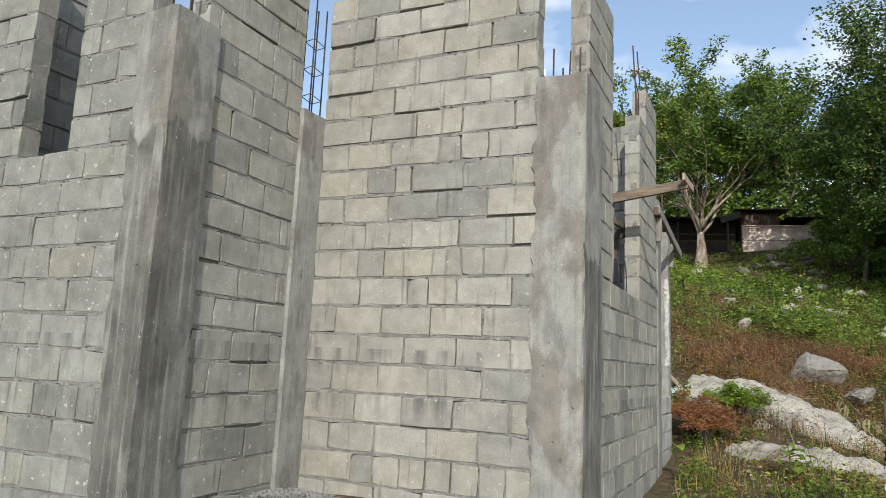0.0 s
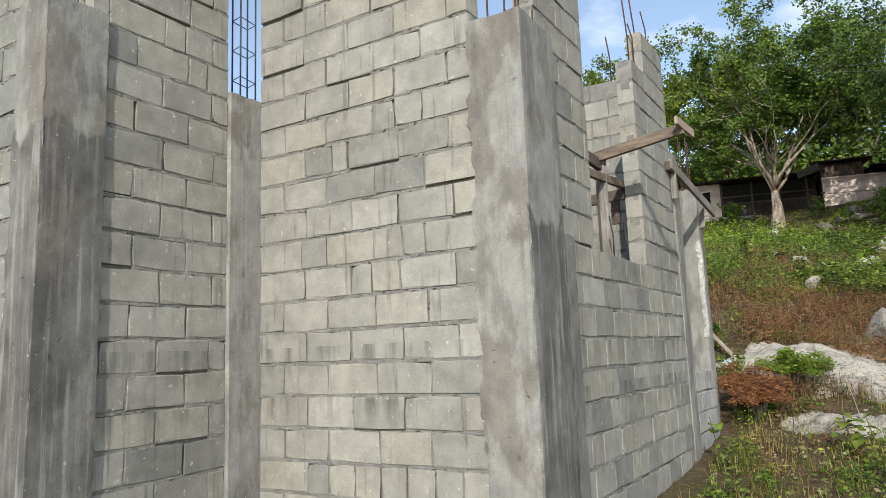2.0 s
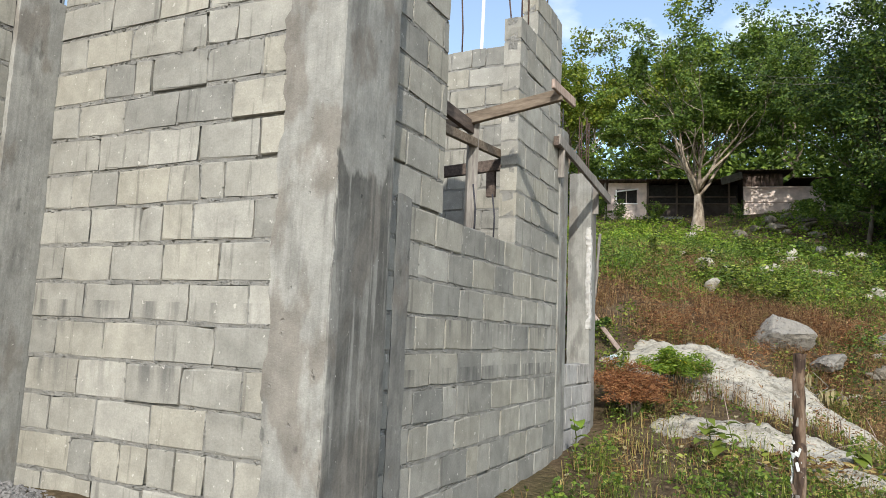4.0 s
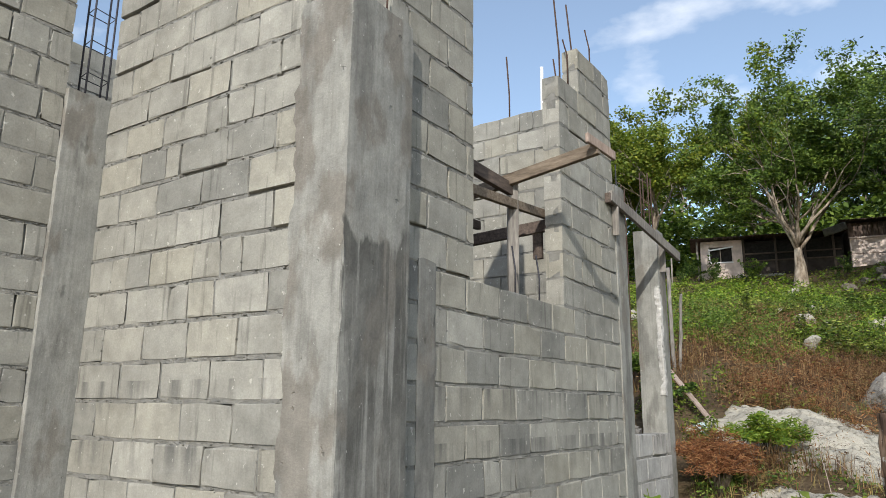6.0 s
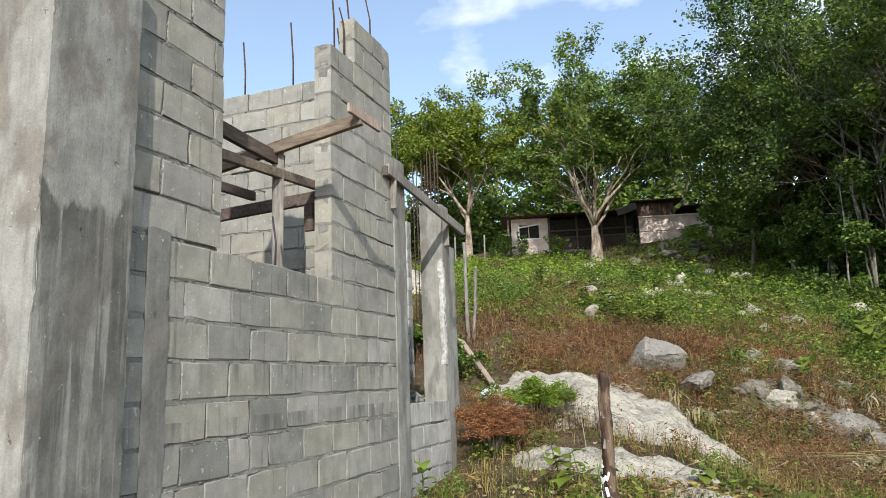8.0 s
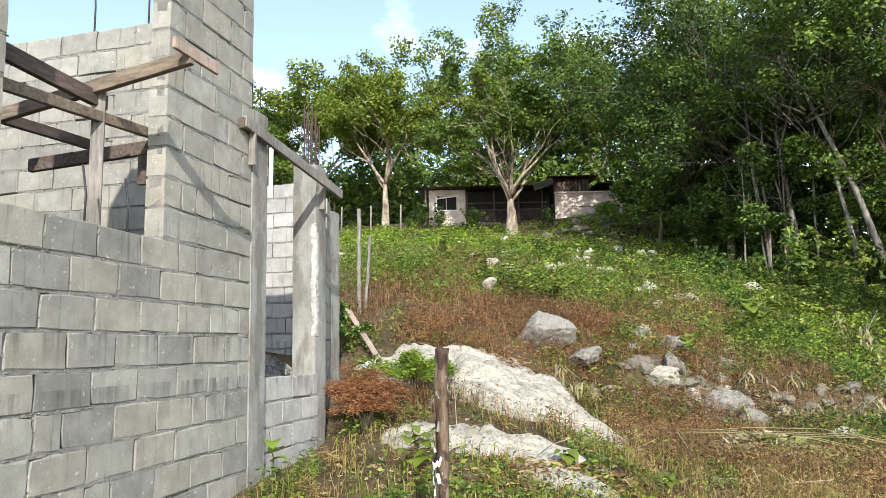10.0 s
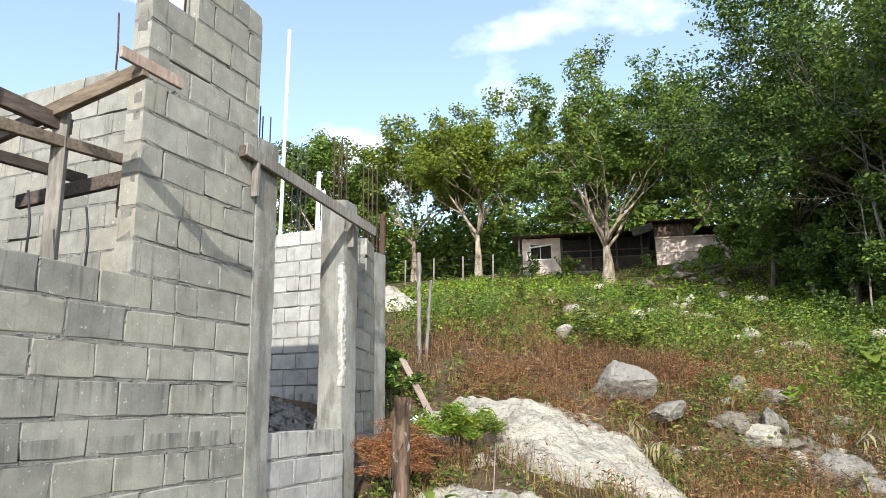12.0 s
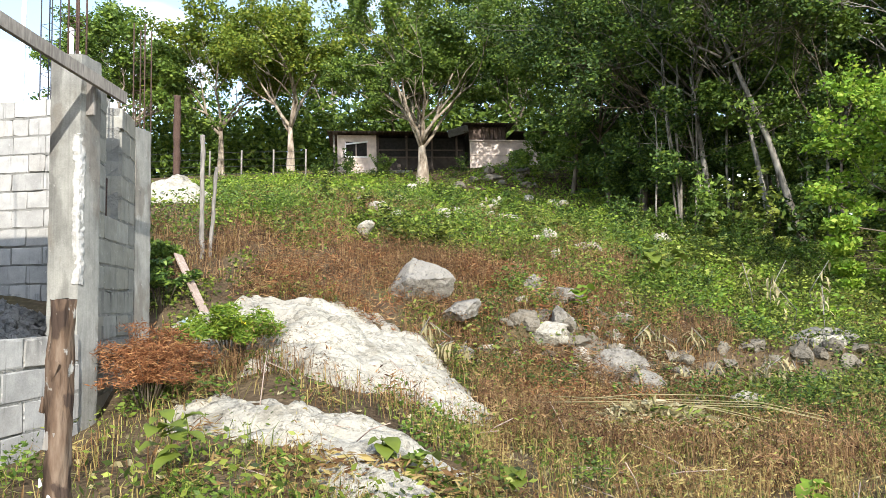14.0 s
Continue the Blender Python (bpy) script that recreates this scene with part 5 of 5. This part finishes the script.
def build_plants():
    g = np.random.default_rng(11)
    # dry grass
    x, y = spots(g, 5200, -4, 10, 5.2, 27, 1.3)
    zn = zone(x, y)
    keep = g.uniform(0, 1, len(x)) > zn * 0.8
    cx, cy = clumped(g, x[keep], y[keep], 26000, 0.10)
    tagged(new("dry_grass", quads("dry_grass", blades(g, cx, cy, 0.20, 0.0038, 1.7), M_DRY)), "dry straw-coloured grass over the slope", "grass", kind="stuff")
    # red-brown dead weeds
    keep = (g.uniform(0, 1, len(x)) > zn + 0.25) & (y > 10.5) & (y < 22)
    cx, cy = clumped(g, x[keep], y[keep], 24000, 0.13)
    arr = blades(g, cx, cy, 0.30, 0.003, 1.4)
    lx, ly = clumped(g, x[keep], y[keep], 26000, 0.16)
    lc = np.c_[lx, ly, heights(lx, ly) + g.uniform(0.02, 0.30, len(lx))]
    tagged(new("dead_weeds", quads("dead_weeds", np.concatenate([arr, cards(g, lc, 0.055, 0.2, -0.4)]), M_RED)), "red-brown dead weeds in patches", "weeds", kind="stuff")
    # green weeds
    keep = g.uniform(0, 1, len(x)) < zn * np.where((y > 10.5) & (y < 15.5), 0.45, 0.9)
    cx, cy = clumped(g, x[keep], y[keep], 12000, 0.12)
    arr = blades(g, cx, cy, 0.20, 0.004, 0.9)
    lx, ly = clumped(g, x[keep], y[keep], 42000, 0.17)
    lc = np.c_[lx, ly, heights(lx, ly) + g.uniform(0.01, 0.26, len(lx))]
    tagged(new("green_weeds", quads("green_weeds", np.concatenate([arr, cards(g, lc, 0.05, 0.5, 0.1)]), M_WEED)), "green leafy weeds in patches", "weeds", kind="stuff")
    # greener cover farther up and towards the wood
    x, y = spots(g, 90000, -14, 18, 17, 40, 1.2)
    zn = zone(x, y)
    keep = g.uniform(0, 1, len(x)) < zn * 0.95 - 0.1 + 0.4 * (y > 27)
    x, y = x[keep], y[keep]
    lc = np.c_[x, y, heights(x, y) + g.uniform(0.0, 1.0, len(x)) ** 2 * (0.18 + 0.3 * zone(x * 2.3, y * 2.3))]
    tagged(new("hill_weeds", quads("hill_weeds", cards(g, lc, 0.10, 0.5, 0.0), M_WEED)), "green weeds covering the upper slope", "weeds", kind="stuff")
    # low mounds of weeds, each a dome of leaves
    def mounds(count, x0, x1, y0, y1, pick, radius, tall, leaves, size, aspect, mat, name, label):
        mx, my = spots(g, count, x0, x1, y0, y1, 1.2)
        ok = pick(zone(mx, my), g.uniform(0, 1, len(mx)))
        mx, my = mx[ok], my[ok]
        i = np.repeat(np.arange(len(mx)), leaves)
        r = (radius * g.uniform(0.5, 1.4, len(mx)))[i]
        h = (tall * g.uniform(0.5, 1.5, len(mx)))[i]
        w = g.uniform(0, 2 * np.pi, len(i))
        q = g.uniform(0, 1, len(i)) ** 0.5
        px, py = mx[i] + np.cos(w) * q * r, my[i] + np.sin(w) * q * r
        pz = heights(mx, my)[i] + h * np.sqrt(np.maximum(0, 1 - q * q)) * g.uniform(0.35, 1.1, len(i)) + (heights(px, py) - heights(mx, my)[i])
        free = clear(px, py)
        c = np.c_[px, py, pz][free]
        tagged(new(name, quads(name, cards(g, c, size, aspect, 0.0), mat)), label, "weeds", kind="stuff")

    mounds(700, -4, 10, 11.5, 27, lambda z, u: u < z * 1.1, 0.32, 0.30, 130, 0.055, 0.5, M_WEED, "weed_mounds", "green leafy weed mounds on the slope")
    mounds(300, -3, 9, 15, 30, lambda z, u: u < z, 0.4, 0.36, 120, 0.07, 0.5, M_LEAF_BRIGHT, "bright_weed_mounds", "bright green leafy weed mounds on the slope")
    mounds(330, -4, 5, 14.5, 24, lambda z, u: u < z * 1.1, 0.42, 0.48, 190, 0.05, 0.5, M_LEAF_MID, "leafy_mounds", "dark green leafy bushes low on the slope")
    def tufts(count, x0, x1, y0, y1, pick, radius, tall, stalks, width, lean, mat, name, label, kind="weeds"):
        """Bunches of upright stalks, each with small leaves towards its tip."""
        mx, my = spots(g, count, x0, x1, y0, y1, 1.0)
        ok = pick(zone(mx, my), g.uniform(0, 1, len(mx)))
        mx, my = mx[ok], my[ok]
        i = np.repeat(np.arange(len(mx)), stalks)
        r = (radius * g.uniform(0.5, 1.5, len(mx)))[i]
        h = (tall * g.uniform(0.55, 1.35, len(mx)))[i]
        px, py = mx[i] + g.normal(0, 0.6, len(i)) * r, my[i] + g.normal(0, 0.6, len(i)) * r
        free = clear(px, py) & ~((px > 1.5) & (px < 3.6) & (py > 13.4) & (py < 14.2))
        px, py, h = px[free], py[free], h[free]
        stems = blades(g, px, py, tall, width, lean)
        j = np.repeat(np.arange(len(px)), 3)
        out = h[j] * g.uniform(0.15, 1.0, len(j))
        c = np.c_[px[j] + g.normal(0, 0.22, len(j)) * out, py[j] + g.normal(0, 0.22, len(j)) * out, heights(px, py)[j] + out]
        tagged(new(name, quads(name, np.concatenate([stems, cards(g, c, 0.032, 0.26, -0.5)]), mat)), label, kind, kind="stuff")

    tufts(900, -1.4, 6, 10.6, 16.5, lambda z, u: u > z * 1.6 + 0.12, 0.15, 0.34, 24, 0.0019, 0.8, M_RED, "brown_tufts", "fuzzy brown dead weeds standing on the slope")
    tufts(650, -3.5, 5, 15.0, 25, lambda z, u: u > z * 1.2 - 0.05, 0.22, 0.4, 22, 0.0032, 0.8, M_RED, "upper_brown_tufts", "fuzzy brown dead weeds higher on the slope")
    tufts(520, 0.8, 7.5, 7.2, 13, lambda z, u: u < 0.8, 0.15, 0.30, 20, 0.0018, 1.4, M_DRY, "straw_tufts", "straw-coloured grass tufts beside the path", "grass")
    tufts(620, -1, 7.5, 7.0, 14, lambda z, u: u < 0.35 + z * 0.6, 0.15, 0.24, 18, 0.0022, 1.0, M_WEED, "green_tufts", "green weed tufts beside the path")
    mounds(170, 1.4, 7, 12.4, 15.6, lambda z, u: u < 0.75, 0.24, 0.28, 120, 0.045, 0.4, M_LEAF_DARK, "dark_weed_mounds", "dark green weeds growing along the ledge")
    mounds(240, -2, 8, 10.3, 22, lambda z, u: u > z + 0.1, 0.26, 0.26, 130, 0.09, 0.12, M_RED, "dead_weed_mounds", "red-brown dead weed mounds on the slope")
    mounds(220, -2, 8, 7.5, 22, lambda z, u: u > z - 0.1, 0.22, 0.2, 110, 0.10, 0.08, M_DRY, "straw_mounds", "straw-coloured dry weed mounds on the slope")
    mounds(420, -1, 8, 7.0, 13.0, lambda z, u: u < 0.25 + z, 0.24, 0.16, 100, 0.045, 0.5, M_LEAF_MID, "low_weed_mounds", "low dark green weeds near the path")
    mounds(420, -12, 7, 27, 38.5, lambda z, u: u < 0.8, 0.5, 0.4, 60, 0.12, 0.5, M_LEAF_BRIGHT, "hilltop_weeds", "bright green weed mounds below the hut")
    mounds(160, -1.5, 4, 12.5, 16, lambda z, u: u > z + 0.05, 0.3, 0.24, 120, 0.08, 0.12, M_FERN, "rust_weed_mounds", "rust-red dead weeds around the boulders")
    # leaf litter near the walker
    x, y = spots(g, 2400, -1, 6, 5, 13, 1.0)
    lc = np.c_[x, y, heights(x, y) + g.uniform(0.005, 0.04, len(x))]
    tagged(new("leaf_litter", quads("leaf_litter", cards(g, lc, 0.06, 0.5, 0.0), M_STRAW)), "pale fallen leaves and straw litter", "litter", kind="stuff")


build_plants()


def leafy_bush(name, label, x, y, h, r, count, leaf, mat, seed, aspect=0.3, stems=14, flowers=0):
    g = np.random.default_rng(seed)
    rnd = random.Random(seed)
    root = empty(name, label, "bush", "", (x, y, height(x, y)))
    verts, faces, tips = [], [], []
    for i in range(stems):
        w, t = rnd.uniform(0, 6.28), rnd.uniform(0.2, 1)
        path = [(0.03 * math.cos(w), 0.03 * math.sin(w), -0.03), (r * 0.45 * t * math.cos(w), r * 0.45 * t * math.sin(w), h * 0.55), (r * t * math.cos(w), r * t * math.sin(w), h * rnd.uniform(0.7, 1.05) * (1.1 - 0.45 * t))]
        tips += [Vector(path[1]), (Vector(path[1]) + Vector(path[2])) / 2, Vector(path[2])]
        v, f = tube_data(path, [0.006, 0.004, 0.002], 4)
        k = len(verts)
        verts += v
        faces += [tuple(k + q for q in t2) for t2 in f]
    st = new("stalk", soup("stalk", verts, faces, M_BARK_DARK, True))
    st.parent = root
    lv = new("foliage", quads("foliage", leaf_quads(tips, count, r * 0.2, leaf, seed, aspect, 0.1), mat))
    lv.parent = root
    for i in range(flowers):
        fl = new("flower", quads("flower", cards(g, np.tile([[0, 0, 0]], (12, 1)) + g.normal(0, 0.012, (12, 3)), 0.05, 0.7, 0.0), M_YELLOW))
        fl.parent = root
        fl.location = (0.12, -0.12, h * 0.72)
        tagged(fl, "yellow flower head")
    return root


leafy_bush("bush", "small green feathery bush with a yellow flower", -0.50, 11.0, 0.55, 0.46, 7500, 0.055, M_LEAF_BRIGHT, 3, 0.25, 30, 1)
leafy_bush("bush", "orange-brown dead fern bush by the wall", -1.0, 10.5, 0.62, 0.5, 11000, 0.05, M_FERN, 4, 0.15, 70)
leafy_bush("bush", "orange-brown dead fern clump by the wall", -0.86, 10.2, 0.5, 0.4, 6000, 0.045, M_FERN, 5, 0.14, 30)
leafy_bush("bush", "dark green shrub behind the building's corner", -2.0, 12.4, 0.6, 0.42, 2600, 0.07, M_LEAF_DARK, 6, 0.5, 14)
leafy_bush("bush", "dark green shrub behind the building's corner", -2.75, 13.3, 0.55, 0.5, 2600, 0.07, M_LEAF_MID, 7, 0.5, 14)


# ---------- single plants and litter ----------
def big_leaf_mesh(seed, material, length, width):
    """A broad pointed leaf, folded along its rib and drooping: root at the origin, along +x."""
    g = random.Random(seed)
    verts, faces = [], []
    n = 6
    for i in range(n + 1):
        t = i / n
        w = width * (math.sin(math.pi * min(1, t * 0.92 + 0.08)) ** 0.8) * (1.0 - 0.25 * t)
        z = 0.12 * length * math.sin(t * 2.2) - 0.35 * length * t * t
        x = length * t * (1 - 0.12 * t)
        verts += [(x, -w / 2, z + 0.12 * w + g.uniform(-0.1, 0.1) * w), (x, 0, z), (x, w / 2, z + 0.12 * w + g.uniform(-0.1, 0.1) * w)]
    for i in range(n):
        k = i * 3
        faces += [(k, k + 1, k + 4, k + 3), (k + 1, k + 2, k + 5, k + 4)]
    return soup("leaf", verts, faces, material, True)


LEAVES = {m.name: [big_leaf_mesh(i, m, 0.16, 0.13) for i in range(3)] for m in (M_LEAF_BRIGHT, M_WEED)}
STRIPS = [big_leaf_mesh(20 + i, M_STRAW, 0.26, 0.045) for i in range(3)]


def broad_plant(label, x, y, h, count, mat, seed, scale=1.0):
    rnd = random.Random(seed)
    root = empty("broadleaf_plant", label, "plant", "broadleaf weeds", (x, y, height(x, y)))
    tube("stem", [(0, 0, -0.03), (rnd.gauss(0, 0.03), rnd.gauss(0, 0.03), h * 0.5), (rnd.gauss(0, 0.04), rnd.gauss(0, 0.04), h)], [0.008, 0.006, 0.003], M_WEED, root, 5)
    for i in range(count):
        leaf = new("leaf", LEAVES[mat.name][i % 3])
        leaf.parent = root
        s = scale * rnd.uniform(0.7, 1.25)
        leaf.matrix_basis = pose(0, 0, h * (0.45 + 0.55 * i / count), 0, rnd.uniform(-25, 15), rnd.uniform(0, 360)) @ Matrix.Diagonal((s, s, s, 1))
    return root


def wilted_plant(label, x, y, h, count, seed):
    rnd = random.Random(seed)
    root = empty("wilted_plant", label, "plant", "wilted weeds", (x, y, height(x, y)))
    sx, sy = rnd.gauss(0, 0.14), rnd.gauss(0, 0.14)
    tube("stem", [(0, 0, -0.03), (rnd.gauss(0, 0.05), rnd.gauss(0, 0.05), h * 0.5), (sx, sy, h)], [0.009, 0.007, 0.004], M_WOOD_GREY, root, 5)
    for i in range(count):
        leaf = new("leaf", STRIPS[i % 3])
        leaf.parent = root
        s, k = rnd.uniform(0.45, 1.0), 0.4 + 0.6 * i / count
        leaf.matrix_basis = pose(sx * k ** 2 + rnd.gauss(0, 0.05), sy * k ** 2 + rnd.gauss(0, 0.05), h * k, 0, rnd.uniform(0, 85), rnd.uniform(0, 360)) @ Matrix.Diagonal((s, s, s, 1))
    return root


broad_plant("green broad-leaved weed near the fence post", 0.1, 8.75, 0.45, 5, M_WEED, 1)
broad_plant("green broad-leaved weed near the fence post", 0.28, 8.65, 0.42, 6, M_WEED, 2, 1.1)
broad_plant("bright green seedling at the column's foot", -1.02, 8.5, 0.42, 3, M_LEAF_BRIGHT, 3, 1.0)
broad_plant("low green broad-leaved weed in the grass", 1.3, 9.2, 0.22, 7, M_WEED, 4)
broad_plant("low green broad-leaved weed in the grass", 1.55, 9.1, 0.2, 6, M_WEED, 5)
broad_plant("low green broad-leaved weed in the grass", 2.1, 9.2, 0.2, 6, M_WEED, 6)
broad_plant("low green broad-leaved weed in the grass", 3.9, 9.6, 0.24, 6, M_LEAF_BRIGHT, 7)
broad_plant("single green weed with upright leaves on the ledge", 2.75, 14.3, 0.5, 6, M_LEAF_BRIGHT, 8, 1.6)
broad_plant("tall green leafy weed above the ledge", 4.0, 16.6, 0.8, 10, M_WEED, 9, 2.0)
broad_plant("tall green leafy weed above the ledge", 4.4, 17.0, 0.7, 10, M_WEED, 10, 2.0)
wr = random.Random(44)
for i in range(46):
    if i < 8:
        x, y, h = 1.15 + wr.gauss(0, 0.25), 12.75 + wr.gauss(0, 0.18), wr.uniform(0.15, 0.4)
    elif i < 38:
        x, y, h = 3.8 + wr.gauss(0, 0.6), 13.7 + wr.gauss(0, 0.22), wr.uniform(0.12, 0.4)
    else:
        x, y, h = 6.2 + wr.gauss(0, 0.7), 16.2 + wr.gauss(0, 0.5), wr.uniform(0.5, 0.95)
    wilted_plant("pale wilted weed with hanging dry leaves", x, y, h, wr.randrange(9, 15), 100 + i)


def brush_pile(name, label, cx, cy, rx, ry, count, mat, seed, size, lift, aspect=0.22):
    g = np.random.default_rng(seed)
    u = g.normal(0, 0.45, (count, 2))
    x, y = cx + u[:, 0] * rx, cy + u[:, 1] * ry
    z = heights(x, y) + g.uniform(0, 1, count) * lift * np.exp(-(u ** 2).sum(1) * 2)
    return tagged(new(name, quads(name, cards(g, np.c_[x, y, z], size, aspect, 0.0), mat)), label, "brush", kind="stuff")


brush_pile("brush_pile", "pale pile of cut and wilted weeds", 3.3, 11.75, 1.1, 0.45, 3400, M_STRAW, 3, 0.13, 0.42)
brush_pile("brush_pile", "pale wilted leaves hanging over the ledge", 3.8, 13.55, 0.9, 0.3, 1300, M_STRAW, 8, 0.10, 0.3)
brush_pile("brush_pile", "dark red-brown dead stems along the ledge", 3.2, 13.55, 2.2, 0.42, 8000, M_RED, 9, 0.10, 0.36, 0.08)
brush_pile("cut_weeds", "green-grey cut weeds lying in a heap", 3.4, 11.65, 1.0, 0.4, 900, M_WEED, 4, 0.12, 0.40)
brush_pile("cut_weeds", "dry cut weeds lying before the slab", 1.4, 9.0, 1.4, 0.5, 1800, M_DRY, 5, 0.09, 0.16)
brush_pile("runners", "dry runners spread over the slab", 0.75, 12.0, 0.8, 0.35, 420, M_DRY, 6, 0.3, 0.2, 0.05)


def twig(label, pts, r, mat=M_WOOD_GREY):
    x, y = pts[0][:2]
    root = empty("twig", label, "twig", "twigs on the slope", (x, y, height(x, y)))
    path = [(px - x, py - y, pz + height(px, py) - height(x, y)) for px, py, pz in pts]
    tube("stick", path, [r * (1 - 0.5 * i / len(path)) for i in range(len(path))], mat, root, 5)


twig("bleached forked twig lying in the grass", [(2.1, 12.4, 0.02), (2.2, 12.5, 0.14), (2.4, 12.6, 0.18), (2.5, 12.5, 0.1)], 0.016, M_STRAW)
twig("bleached twig lying in the grass", [(2.2, 12.2, 0.03), (2.4, 12.3, 0.12), (2.6, 12.35, 0.14)], 0.016, M_STRAW)
for i in range(7):
    x, y, w = 2.35 + wr.uniform(-0.2, 0.4), 12.1 + wr.uniform(-0.2, 0.2), wr.uniform(-0.28, 0.05)
    twig("long pale cut stalk lying across the weeds", [(x, y, 0.2), (x + 0.8, y + 0.8 * w, 0.36), (x + 1.6, y + 1.6 * w, 0.34), (x + 2.1, y + 2.2 * w, 0.2)], 0.005, M_STRAW)
for i in range(26):
    x, y = wr.uniform(0.2, 4.8), wr.uniform(8.2, 11.0)
    a = wr.uniform(0, 6.28)
    ln = wr.uniform(0.25, 0.6)
    rise = wr.uniform(0.0, 0.35)
    twig("thin dry stalk among cut weeds", [(x, y, 0.02), (x + math.cos(a) * ln * 0.5, y + math.sin(a) * ln * 0.5, 0.03 + rise * 0.6), (x + math.cos(a) * ln, y + math.sin(a) * ln, 0.03 + rise)], 0.005, M_PLANK_PALE)

# a scrap of plastic beside the leaning board
bag = bmesh.new()
bmesh.ops.create_icosphere(bag, subdivisions=3, radius=0.09)
for v in bag.verts:
    v.co *= 1 + 0.5 * noise.noise(v.co * 18)
    v.co.z *= 0.7
bag_me = bpy.data.meshes.new("plastic_bag")
bag.to_mesh(bag_me)
bag.free()
bag_me.materials.append(M_BAG)
bag_ob = new("plastic_bag", bag_me)
bag_ob.location = (-1.45, 12.0, height(-1.45, 12.0) + 0.06)
tagged(bag_ob, "crumpled pale blue plastic bag in the weeds", "bag")


# wire fence at the top of the slope
def wire_fence():
    root = empty("wire_fence", "sagging wire fence on grey stakes along the hill top", "fence", "", (-17, 37, 0))
    n = 6
    for i in range(n):
        x, y = -17 + i * 1.6, 37 + 0.1 * i
        z = height(x, y)
        tube("stake", [(x + 17, y - 37, z - 0.2), (x + 17.03, y - 37, z + 1.5)], 0.045, M_WOOD_GREY, root, 6)
    for h in (0.35, 0.7, 1.05, 1.4):
        path = [(i * 1.6, 0.1 * i, height(-17 + i * 1.6, 37 + 0.1 * i) + h) for i in range(n)]
        tube("wire", path, 0.008, M_STEEL, root, 4)


wire_fence()
